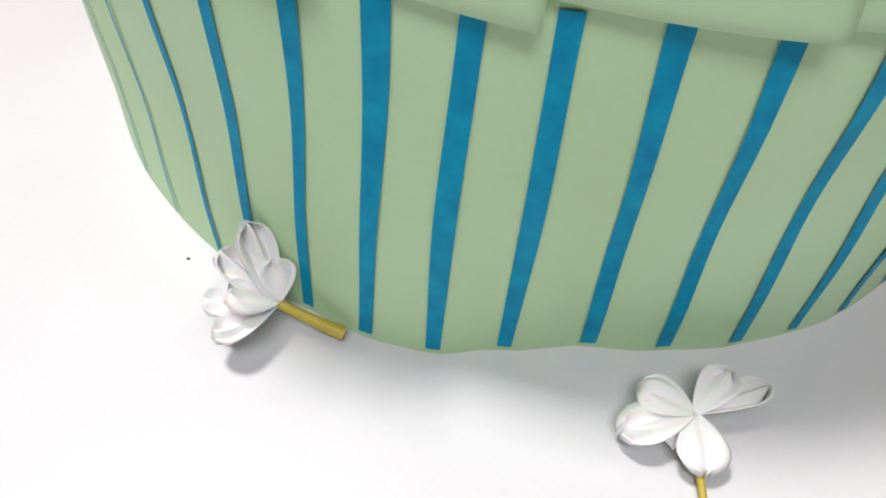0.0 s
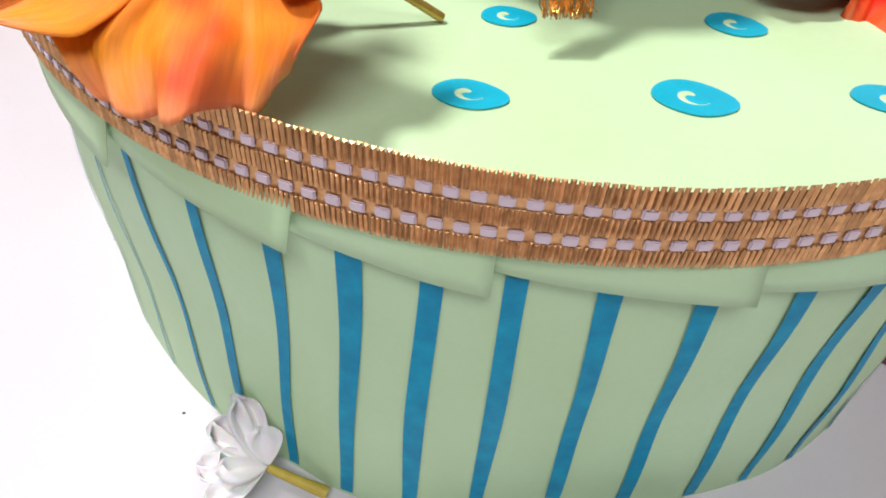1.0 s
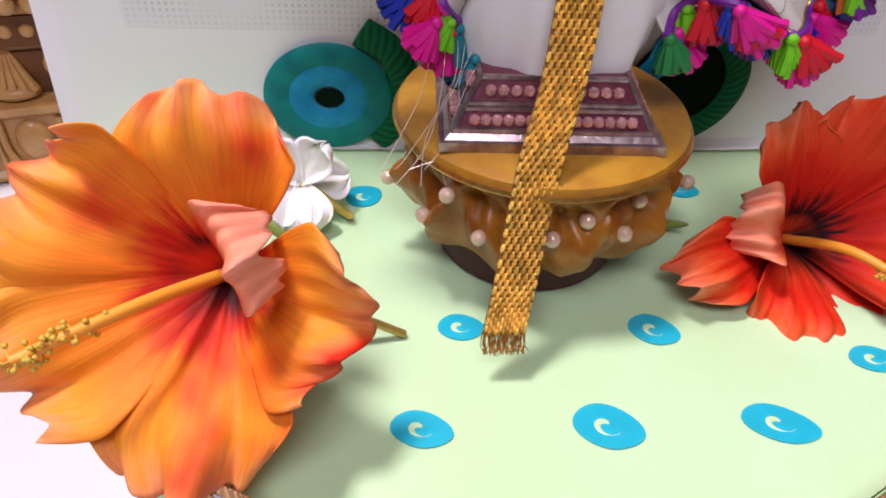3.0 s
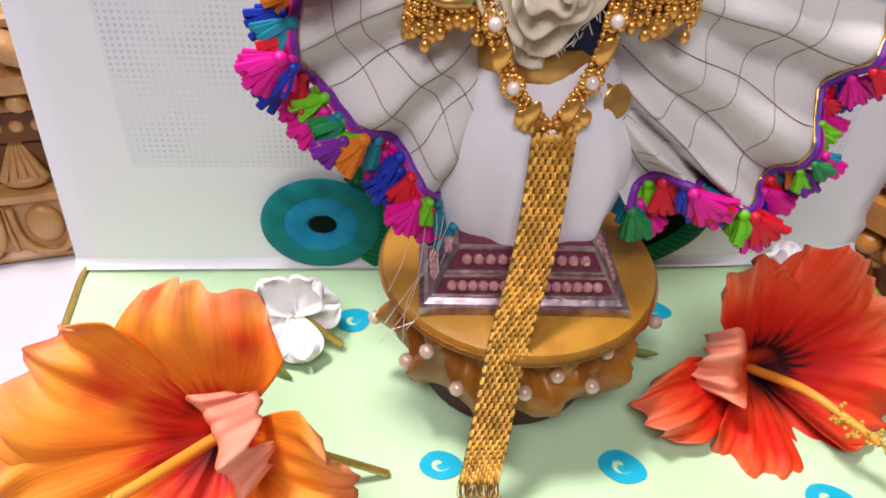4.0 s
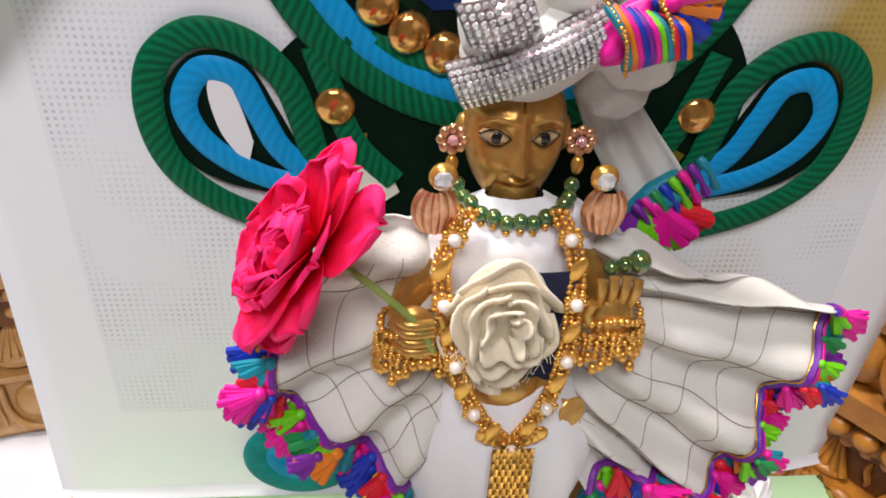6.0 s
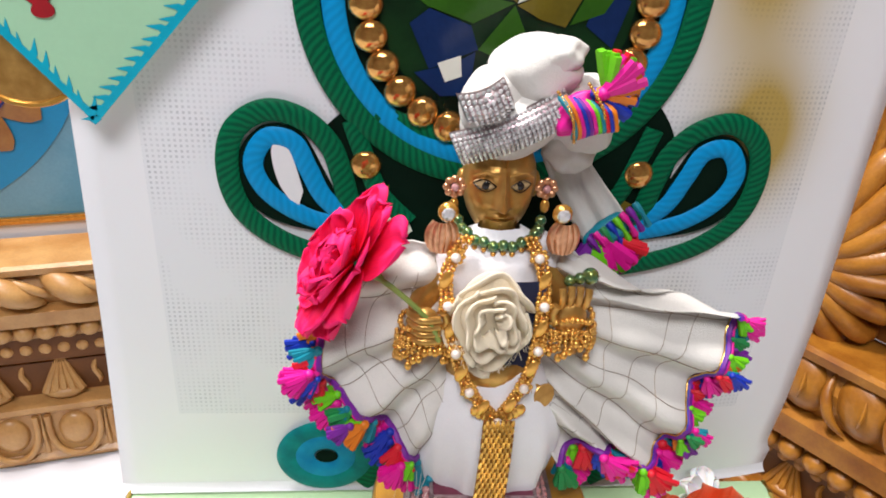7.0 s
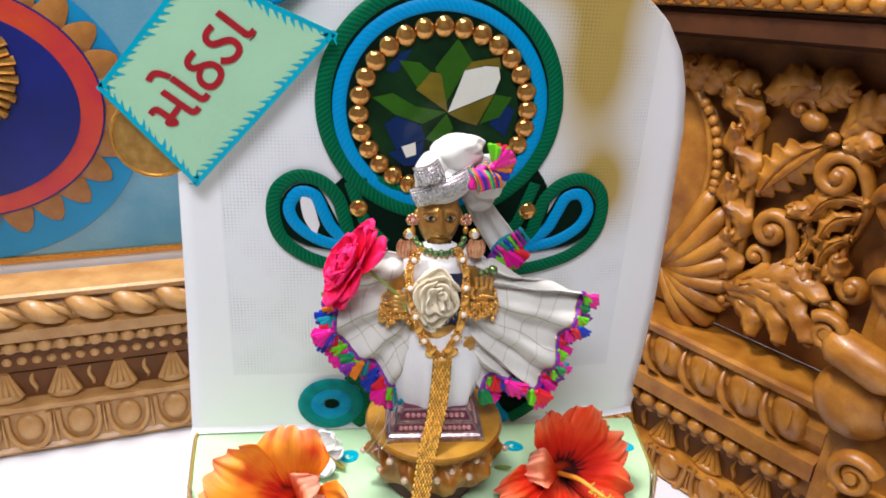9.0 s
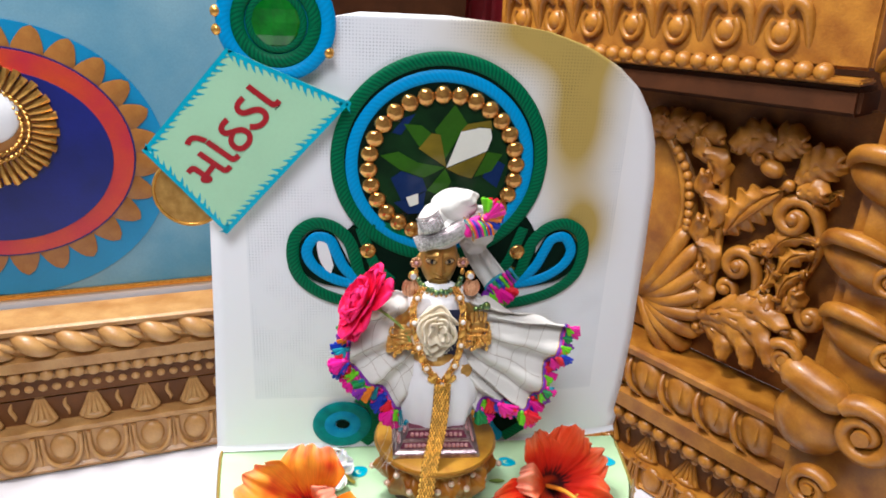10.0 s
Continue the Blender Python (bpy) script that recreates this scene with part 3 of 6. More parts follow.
def head(u, v):
    g, th = 2 * math.pi * u, math.pi * (v - 0.5)
    x, y, z = math.cos(th) * math.cos(g), math.cos(th) * math.sin(g), math.sin(th)
    w = 0.0168 * (1 - 0.16 * max(0, -z) ** 1.6)
    d = 0.015
    ct = max(1e-4, math.cos(th))
    full = ct ** (0.32 if y < 0 and z < 0 else 1.0)
    px, py, pz = math.cos(g) * (ct ** 0.72 if z < 0 else ct) * w, math.sin(g) * full * d, z * (0.0225 if z > 0 else 0.0262)
    if y < 0:
        px0 = px / 0.0165
        for ex in (-0.5, 0.5):
            e = math.exp(-(((px0 - ex) / 0.28) ** 2 + ((pz - 0.0012) / 0.0035) ** 2))
            py += 0.0017 * e
            py -= 0.0020 * math.exp(-(((px0 - ex) / 0.36) ** 2 + ((pz - 0.0070) / 0.0016) ** 2))
            py -= 0.0013 * math.exp(-(((px0 - ex * 1.05) / 0.30) ** 2 + ((pz + 0.0085) / 0.0050) ** 2))
        wn = 0.085 + 0.10 * min(1, max(0, (0.002 - pz) / 0.010))
        if -0.0098 < pz < 0.009:
            py -= (0.0026 + 0.0052 * min(1, max(0, (0.006 - pz) / 0.013))) * math.exp(-(px0 / wn) ** 2) * min(1, (pz + 0.0098) / 0.0012)
        py -= 0.0022 * math.exp(-((px0 / 0.25) ** 2 + ((pz + 0.0132) / 0.0011) ** 2))
        py += 0.0014 * math.exp(-((px0 / 0.27) ** 2 + ((pz + 0.0149) / 0.0006) ** 2))
        py -= 0.0022 * math.exp(-((px0 / 0.19) ** 2 + ((pz + 0.0165) / 0.0012) ** 2))
        py -= 0.0024 * math.exp(-((px0 / 0.30) ** 2 + ((pz + 0.0218) / 0.0030) ** 2))
        py -= 0.0012 * math.exp(-(((abs(px0) - 0.05) / 0.02) ** 2)) * min(1, max(0, (pz - 0.0085) / 0.001))
    return (FX + px, FY + py, 0.391 + pz)


fig.sheet(head, 144, 110, closed_u=True)
for sx in (-1, 1):
    fig.ball((FX + sx * 0.0165, FY + 0.001, 0.388), (0.0028, 0.004, 0.0065))
    fig.slot = 1
    fig.ball((FX + sx * 0.0080, FY - 0.0116, 0.3918), (0.0050, 0.0016, 0.0024), 18, 10, Matrix.Rotation(radians(-sx * 6), 3, "Y") @ Matrix.Rotation(radians(sx * 22), 3, "Z"))
    fig.slot = 2
    fig.ball((FX + sx * 0.0074, FY - 0.0132, 0.3919), (0.0019, 0.0008, 0.0020), 12, 8)
    for top in (1, -1):
        fig.tube([(FX + sx * (0.0032 + 0.0016 * k), FY - 0.0146 + 0.00012 * k * k, 0.3920 + top * 0.0027 * math.sin(k / 6 * math.pi)) for k in range(7)], 0.00026, 5)
    fig.slot = 0
    fig.tube([(FX + sx * (0.0022 + 0.0018 * k), FY - 0.0152 + 0.00011 * k * k, 0.3968 + 0.0022 * math.sin(k / 6 * math.pi) - 0.0002 * k) for k in range(7)], 0.0006, 6)
    fig.slot = 0
fig.tube([(FX + 0.0008 * (k - 4), FY - 0.0150 + 0.00009 * (k - 4) ** 2, 0.3761 + 0.00007 * (k - 4) ** 2) for k in range(9)], 0.00035, 5)
fig.slot = 0
# arms and open palms
for sx, hx, hz in ((-1, 0.106, 0.334), (1, 0.1715, 0.338)):
    fig.tube(spline([(FX + sx * 0.02, 0.350, 0.355), (FX + sx * 0.034, 0.348, 0.335), (hx + sx * 0.004, 0.342, 0.318), (hx, 0.336, hz - 0.012)], 12), lambda q: 0.0075 - 0.0025 * q, 12)
    fig.ball((hx, 0.334, hz - 0.002), (0.0075, 0.0042, 0.0095), 14, 10)
    for k in range(4):
        bx = hx + (k - 1.5) * 0.0034
        if sx > 0:
            fig.tube(spline([(bx, 0.334, hz + 0.004), (bx + 0.0004 * (k - 1), 0.3325, hz + 0.010), (bx + 0.0006 * (k - 1), 0.3335, hz + 0.0155 - 0.001 * abs(k - 1.5))], 6), 0.0018, 8)
        else:
            fz = hz + 0.005 - k * 0.0036
            fig.tube(spline([(hx - 0.007, 0.334, fz), (hx - 0.002, 0.3275, fz), (hx + 0.006, 0.329, fz - 0.0005)], 6), 0.0019, 8)
    fig.tube([(hx - sx * 0.007, 0.333, hz - 0.004), (hx - sx * 0.0095, 0.331, hz + 0.003), (hx - sx * 0.008, 0.3305, hz + 0.007)], 0.002, 8)
M_EYE = material("dull_brass_eye", (0.52, 0.36, 0.17), 0.6, 0.0, grain=0.03)
M_PUPIL = material("black_paint", (0.01, 0.008, 0.008), 0.25, grain=0.05)
tagged(part("deity_statue", fig, [M_BRASS, M_EYE, M_PUPIL]), "small polished brass standing figure on the jewelled plinth", "statue")

# ---- clothes ----
hemL = spline([(0.086, 0.349, 0.367), (0.073, 0.345, 0.349), (0.061, 0.342, 0.327), (0.0600, 0.338, 0.302), (0.075, 0.334, 0.288), (0.091, 0.332, 0.274), (0.104, 0.334, 0.256), (0.113, 0.338, 0.242)], 60)
hemR = spline([(0.180, 0.350, 0.358), (0.205, 0.347, 0.347), (0.236, 0.344, 0.338), (0.255, 0.341, 0.334), (0.247, 0.337, 0.315), (0.238, 0.334, 0.294), (0.233, 0.331, 0.270),
               (0.221, 0.329, 0.256), (0.205, 0.329, 0.261), (0.190, 0.331, 0.266), (0.176, 0.334, 0.252)], 80)


def fan(hem, top, low, folds, amp):
    """A pleated panel from the waist line to its hem."""
    top, low = Vector(top), Vector(low)

    def fn(u, v):
        x = u * (len(hem) - 1)
        k = min(int(x), len(hem) - 2)
        h = hem[k].lerp(hem[k + 1], x - k)
        w = top.lerp(low, u)
        p = w.lerp(h, v)
        p.y += -amp * math.sin(math.pi * v) * 0.6 + amp * (0.25 + 0.75 * v) * math.sin(folds * 2 * math.pi * u + 0.6) * min(1, 3 * v)
        p.y += 0.0012 * math.sin(9 * u + 14 * v)
        return p

    return fn


M_ZARI = material("tarnished_gold_thread", (0.48, 0.30, 0.16), 0.4, 0.5, grain=0.3, scale=300)
skirt = thing("flared_skirt", "off-white pleated cloth skirt with gold thread and bright tassel hem", "skirt", (0, 0, 0))
fanL = fan(hemL, (0.118, 0.350, 0.366), (0.128, 0.345, 0.288), 4.5, 0.0060)
fanR = fan(hemR, (0.158, 0.350, 0.366), (0.152, 0.345, 0.288), 6.5, 0.0066)
for fn in (fanL, fanR):
    solid(part("pleated_panel", Shape().sheet(fn, 110, 26), M_OFFW, skirt), 0.0006)


def off(fn, u, v, d=0.0007):
    p = Vector(fn(u, v))
    p.y -= d
    return p


for fn, us in ((fanL, (0.22, 0.38, 0.50, 0.62, 0.74, 0.86)), (fanR, (0.10, 0.2, 0.33, 0.43, 0.53, 0.63, 0.73, 0.83, 0.93))):
    for u in us:
        part("gold_thread_line", Shape().tube([off(fn, u + 0.006 * math.sin(9 * t), 0.15 + 0.83 * t) for t in [i / 26 for i in range(27)]], 0.00016, 5), M_ZARI, skirt)
    for v in (0.40, 0.62, 0.82):
        part("gold_thread_line", Shape().tube([off(fn, 0.12 + 0.8 * t, v + 0.05 * math.sin(8 * t + v * 9)) for t in [i / 50 for i in range(51)]], 0.00013, 5), M_ZARI, skirt)
cords = ((SILKS[7], 0.0017, 0.0), (M_GOLD, 0.0005, 0.0024), (SILKS[0], 0.0014, -0.0018), (SILKS[1], 0.0010, 0.0012))
for fn, u0, u1 in ((fanL, 0.26, 1.0), (fanR, 0.28, 1.0)):
    for mat, r, o in cords:
        pts = [off(fn, u0 + (u1 - u0) * i / 80, 0.995 - o * 8, 0.0012 + 0.0006 * math.sin(i * 1.3)) for i in range(81)]
        part("hem_cord", Shape().tube(pts, r, 7), mat, skirt)


def tuft(length, width, seed):
    """A short tassel of cut silk, tied at its head."""
    r = random.Random(seed)
    s = Shape()
    for k in range(26):
        a = (k / 25 - 0.5) * 1.0 + r.uniform(-0.16, 0.16)
        ln = length * r.uniform(0.70, 1.0)
        d = r.uniform(-0.35, 0.35)
        ex, ey, ez = math.sin(a) * ln * width, d * length * 0.5, -math.cos(a) * ln
        s.tube([(0, 0, 0), (ex * 0.45, ey * 0.7, ez * 0.5), (ex, ey, ez)], lambda q: length * (0.065 + 0.060 * math.sin(math.pi * min(1, q * 0.8))), 5, flat=0.8)
    s.ball((0, 0, -length * 0.06), length * 0.16, 8, 5)
    return s


order = [0, 1, 2, 0, 4, 5, 1, 3, 2, 0, 6, 4, 1, 2, 0, 7, 4, 5]
tuft_meshes = {}
for fn, u0, u1, n, sign in ((fanL, 0.20, 0.985, 44, -1), (fanR, 0.30, 0.99, 60, 1)):
    for i in range(n):
        u = u0 + (u1 - u0) * i / (n - 1)
        a, b = Vector(fn(u, 0.99)), Vector(fn(u, 0.90))
        d = (a - b)
        d.y = 0
        d = (d.normalized() + Vector((0, 0, -0.55))).normalized()
        c = order[(i * 5 + (3 if sign > 0 else 0)) % len(order)]
        big = rnd.uniform(0.011, 0.0165) * (1.0 if sign < 0 else (0.72 if u < 0.62 else 1.0))
        ang = math.atan2(d.x, -d.z) + rnd.uniform(-0.35, 0.35)
        m = Matrix.Translation(a + d * 0.001 + Vector((0, -0.001 - 0.0025 * (i % 2), 0)) + d * 0.004 * ((i * 7) % 3 == 0)) @ Matrix.Rotation(-ang, 4, "Y") @ Matrix.Diagonal((1.05, 1, 1, 1)) @ Matrix.Scale(big / 0.011, 4)
        if c not in tuft_meshes:
            tuft_meshes[c] = part("tassel", tuft(0.011, 0.85, c + 5), SILKS[c], skirt, m=m)
        else:
            same_mesh("tassel", tuft_meshes[c], skirt, m)
for k in range(7):
    x = 0.098 + 0.0035 * k
    part("loose_thread", Shape().tube(spline([(x, 0.334, 0.262 - 0.004 * k), (x - 0.004 + 0.003 * math.sin(k), 0.322, 0.238), (x - 0.012 + 0.006 * math.sin(2 * k), 0.312, 0.224 - 0.004 * (k % 3)), (x - 0.019 + 0.008 * math.sin(3 * k), 0.306, 0.214 - 0.007 * (k % 2))], 16), 0.00013, 4), M_PEARL, skirt)

# white satin front of the dress
def satin(u, v):
    g = 2 * math.pi * u
    z = 0.308 - 0.070 * v
    rx = 0.020 + 0.0165 * math.sin(min(1, v * 1.5) * math.pi / 2) - 0.004 * max(0, v - 0.75) * 4
    ry = 0.014 + 0.0085 * math.sin(min(1, v * 1.3) * math.pi / 2)
    f = 1 + 0.05 * math.sin(7 * g + 2 * v) * v + 0.03 * math.sin(13 * g + 1) * v
    zz = z + (0.006 * math.sin(g * 1.0 + 0.2) + 0.012 * max(0, math.cos(g)) ** 2) * v ** 2
    return (0.142 + rx * f * math.cos(g), 0.344 + ry * f * math.sin(g), zz)


dress = thing("satin_dress", "white satin draped dress front gathered at the waist", "dress", (0, 0, 0))
solid(part("draped_front", Shape().sheet(satin, 72, 20, closed_u=True), M_WHITE, dress), 0.0006)


def bodice(u, v):
    g, z = 2 * math.pi * u, 0.302 + 0.0705 * v
    prof = [0.021, 0.020, 0.024, 0.031, 0.034, 0.030, 0.010]
    x = v * 6
    k = min(int(x), 5)
    r = prof[k] * (1 - x + k) + prof[k + 1] * (x - k)
    f = 1 + 0.05 * math.sin(6 * g + 5 * v) + 0.025 * math.sin(13 * g - 9 * v)
    return (0.1385 + r * f * math.cos(g), 0.354 + r * 0.50 * f * math.sin(g), z)


part("bodice", Shape().sheet(bodice, 48, 18, closed_u=True), M_WHITE, dress)
for sx in (-1, 1):
    part("sleeve", Shape().tube(spline([(0.1385 + sx * 0.018, 0.356, 0.362), (0.1385 + sx * 0.030, 0.354, 0.356), (0.1385 + sx * 0.040, 0.352, 0.345)], 10), lambda q: 0.0075 - 0.001 * q + 0.0006 * math.sin(14 * q), 14), M_WHITE, dress)
part("navy_panel", Shape().sheet(lambda u, v: (0.131 + 0.0255 * u + 0.002 * math.sin(9 * v), 0.3335 - 0.0015 * math.sin(3 * u), 0.310 + 0.046 * v), 10, 10), M_NAVY, dress, "frayed navy velvet patch")
part("waistband", Shape().lathe([(0.0225, 0.299), (0.0242, 0.302), (0.0242, 0.309), (0.0225, 0.312)], (0.1395, 0.3525, 0), 40), M_BRASS, dress, "tarnished brass waistband")
for k in range(3):
    part("coin", Shape().lathe([(0.0, -0.0004), (0.0058, -0.0004), (0.0062, 0), (0.0058, 0.0005), (0.0, 0.0005)], seg=20), M_BRASS, dress,
         m=Matrix.Translation((0.152 + 0.006 * k, 0.3305 + 0.001 * k, 0.296 - 0.001 * k)) @ Matrix.Rotation(radians(78), 4, "X") @ Matrix.Rotation(radians(12 * k), 4, "Y"))

# cream cloth rose on the chest
rosette = thing("cloth_rosette", "cream fabric rosette with frayed edges pinned on the chest", "rosette", m=Matrix.Translation((0.1345, 0.331, 0.3405)) @ Matrix.Diagonal((1.10, 1.0, 1.30, 1.0)))
for k in range(11):
    a0, r0 = k * 2.25, 0.0028 + 0.00125 * k

    def wrap(u, v, a0=a0, r0=r0, k=k):
        g = a0 + (u - 0.5) * 2.3
        r = r0 + 0.0032 * v ** 1.5 + 0.0012 * math.sin(11 * u + 2.3 * k)
        out = 0.0125 - 0.00085 * k - 0.0065 * (1 - v) - 0.003 * v * v * (k / 11) + 0.0013 * math.sin(13 * u + 2 * k)
        return (r * math.cos(g), -out, r * 1.12 * math.sin(g) - 0.0004 * k)

    solid(part("folded_petal", Shape().sheet(wrap, 14, 6), M_CREAM, rosette), 0.0009)
part("backing_pad", Shape().ball((0, 0.001, -0.002), (0.0145, 0.0035, 0.0180), 20, 12), M_CREAM, rosette)
s = Shape()
for k in range(60):
    a = -math.pi / 2 + rnd.uniform(-1.3, 1.3)
    r = rnd.uniform(0.013, 0.016)
    p = Vector((r * math.cos(a), -rnd.uniform(0.002, 0.006), r * 1.2 * math.sin(a) - 0.003))
    s.tube([p, p + Vector((rnd.uniform(-0.002, 0.002), -0.001, -rnd.uniform(0.001, 0.003)))], 0.00011, 4)
part("frayed_threads", s, M_CREAM, rosette, kind="stuff")

# ---- jewellery ----
def bead_string(name, pts, r, mat, parent, every=None, seg=7):
    """Beads in contact along a line, as one string."""
    s, run, last = Shape(), 0.0, None
    step = every or r * 1.75
    dense = spline(pts, 40 * (len(pts) - 1))
    s.tube(dense[::8], r * 0.35, 5)
    nxt = 0.0
    for a, b in zip(dense, dense[1:]):
        run += (b - a).length
        if run >= nxt:
            s.ball(b, (r * rnd.uniform(0.85, 1.1), r, r * rnd.uniform(0.85, 1.1)), seg, 5)
            nxt += step
    return part(name, s, mat, parent)


garland = thing("gold_necklace", "long gold bead necklace with pearls and flower links on the figure", "necklace")
left_run = [(0.123, 0.343, 0.372), (0.1145, 0.336, 0.358), (0.1165, 0.332, 0.338), (0.121, 0.329, 0.318), (0.128, 0.327, 0.301), (0.141, 0.325, 0.287)]
right_run = [(0.151, 0.343, 0.372), (0.157, 0.336, 0.358), (0.1575, 0.332, 0.338), (0.156, 0.329, 0.320), (0.151, 0.327, 0.303), (0.141, 0.325, 0.287)]
for run_pts in (left_run, right_run):
    for dx in (-0.0022, 0.0, 0.0022):
        bead_string("bead_string", [(x + dx, y - abs(dx) * 0.3, z) for x, y, z in run_pts], 0.0013, M_JEWEL, garland)
for run_pts in (left_run, right_run):
    for i, p in enumerate(spline(run_pts, 9)[1:]):
        if i % 2 == 0:
            s = Shape()
            for k in range(7):
                g = 2 * math.pi * k / 7
                s.ball((0.0030 * math.cos(g), 0, 0.0030 * math.sin(g)), (0.0015, 0.0010, 0.0015), 7, 5)
            fl = part("flower_link", s, M_JEWEL, garland, m=Matrix.Translation(p + Vector((0, -0.0022, 0))))
            part("pearl_centre", Shape().ball((0, -0.0012, 0), 0.0023, 12, 8), M_PEARL, fl)
        else:
            part("leaf_link", Shape().ball((0, 0, 0), (0.0026, 0.0010, 0.0050), 10, 8), M_JEWEL, garland, m=Matrix.Translation(p + Vector((0, -0.0022, 0))) @ Matrix.Rotation(radians(20), 4, "Y"))
for k in range(8):
    g = -2.6 + 2.1 * k / 7 + math.pi * 0.5
    part("pendant", Shape().ball((0, 0, 0), (0.0026, 0.0012, 0.0034), 9, 6), M_JEWEL, garland,
         m=Matrix.Translation((0.141 + 0.012 * math.sin(g), 0.3245, 0.290 + 0.006 - 0.008 * math.cos(g))))

# darker gold for the ribbon, standing in for shade between the links
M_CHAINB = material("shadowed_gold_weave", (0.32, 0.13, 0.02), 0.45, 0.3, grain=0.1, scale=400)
# flat woven chain that hangs over the plinth
chain = thing("woven_gold_chain", "flat woven gold chain hanging from the necklace to the lid", "chain")
c_pts = spline([(0.1415, 0.320, 0.289), (0.1400, 0.3135, 0.268), (0.1365, 0.304, 0.246), (0.1310, 0.294, 0.228), (0.1275, 0.286, 0.208), (0.1235, 0.275, 0.186), (0.1205, 0.268, 0.172)], 120)
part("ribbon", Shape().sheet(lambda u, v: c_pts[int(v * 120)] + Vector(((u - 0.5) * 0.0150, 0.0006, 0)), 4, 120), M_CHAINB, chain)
s = Shape()
for i in range(2, 120, 2):
    a = c_pts[i]
    d = (c_pts[i] - c_pts[i - 1]).normalized()
    for k in range(6):
        o = (k - 2.5) * 0.0024 + (0.0012 if i % 4 else 0) - 0.0006
        p = a + Vector((o, 0, 0))
        w = Vector((0.00100, 0, 0))
        n = Vector((0, -d.z, d.y)).normalized()
        if n.y > 0:
            n = -n
        n = n * 0.0016
        e = d * 0.0016
        s.add([p - w * 0.5 - e, p + w * 0.5 - e, p + w, p + w * 0.5 + e, p - w * 0.5 + e, p - w, p + n], [(0, 1, 6), (1, 2, 6), (2, 3, 6), (3, 4, 6), (4, 5, 6), (5, 0, 6)])
M_CHAIN = material("bright_gold_links", (0.98, 0.60, 0.14), 0.28, 0.60, grain=0.05, scale=300, island=0.4)
part("link_weave", s, M_CHAIN, chain, smooth=False, kind="stuff")
s = Shape()
for k in range(90):
    x = 0.1130 + 0.015 * k / 89
    s.tube([(x, 0.2685, 0.1735), (x + rnd.uniform(-0.001, 0.001), 0.2660, 0.1690), (x + rnd.uniform(-0.0015, 0.0015), 0.2640, 0.1655 + rnd.uniform(0, 0.003))], 0.00014, 4)
part("frayed_end", s, M_GOLD, chain, kind="stuff")

# bracelets with hanging beads
for hx, hz, lab in ((0.106, 0.334, "gold bead bracelet with dangling drops on the closed fist"), (0.1715, 0.338, "gold bead bracelet with dangling drops below the open palm")):
    br = thing("bead_bracelet", lab, "bracelet", (hx, 0.337, hz - 0.010), group="bracelets")
    for dz, r in ((0.0, 0.0105), (0.003, 0.0098), (0.009, 0.0108)):
        bead_string("bead_ring", [(r * math.cos(g), r * 0.75 * math.sin(g), dz + 0.0016 * math.sin(3 * g)) for g in [2 * math.pi * i / 12 for i in range(13)]], 0.0014, M_JEWEL, br)
    for k in range(17):
        g = math.pi + math.pi * k / 16 + 0.0
        x, y = 0.0125 * math.cos(g), 0.009 * math.sin(g)
        ln = rnd.uniform(0.005, 0.014)
        s = Shape()
        for j in range(int(ln / 0.0022)):
            s.ball((x + rnd.uniform(-0.0006, 0.0006), y, -0.0022 * j + 0.004), 0.00115, 6, 4)
        s.ball((x, y, -ln + 0.0035), (0.0018, 0.0018, 0.0023), 8, 6)
        part("dangling_drop", s, M_JEWEL, br, kind="stuff")

M_ROSEGOLD = material("rose_gold_metal", (0.98, 0.55, 0.32), 0.28, 0.8, grain=0.08, scale=200, second=(0.6, 0.28, 0.13))
# shoulder ornaments, earrings, collar
for sx in (-1, 1):
    sh = thing("shoulder_ornament", "copper shell-shaped shoulder ornament with a clear stone", "ornament", (0.1385 + sx * 0.0265, 0.343, 0.373), group="shoulder ornaments")
    part("shell", Shape().sheet(lambda u, v: ((u - 0.5) * 2 * 0.0074 * math.sqrt(max(0.0, 1 - (v * 1.6 - 0.75) ** 2 * 0.95)), -0.004 * math.cos((u - 0.5) * 2.6) - 0.0006 * abs(math.sin(u * 5 * math.pi)), (v - 0.5) * 0.0145), 30, 14), M_ROSEGOLD, sh, smooth=True)
    st = part("stone_setting", Shape().ball((sx * -0.002, -0.002, 0.0115), (0.0045, 0.003, 0.0045), 12, 8), M_JEWEL, sh)
    part("clear_stone", Shape().ball((sx * -0.002, -0.0045, 0.0115), (0.0030, 0.002, 0.0030), 8, 5), M_CRYSTAL, st, smooth=False)
    ear = thing("flower_earring", "gold flower earring with pink stones", "earring", (FX + sx * 0.0205, 0.358, 0.389), group="earrings")
    for k in range(8):
        g = 2 * math.pi * k / 8
        part("gold_petal", Shape().ball((0.0036 * math.cos(g), 0, 0.0036 * math.sin(g)), (0.0018, 0.0014, 0.0018), 8, 6), M_ROSEGOLD, ear)
    part("centre_stone", Shape().ball((0, -0.001, 0), 0.0019, 8, 6), M_PINKGEM, ear, smooth=False)
    part("ear_drop", Shape().ball((0, 0, -0.0085), (0.0022, 0.0022, 0.0034), 10, 7), M_JEWEL, ear)
collar = thing("bead_collar", "collar of iridescent green and gold glass beads", "necklace")
M_IRID = material("iridescent_green_bead", (0.02, 0.26, 0.18), 0.1, 0.6, grain=0.2, scale=300, second=(0.30, 0.30, 0.03), coat=0.7)
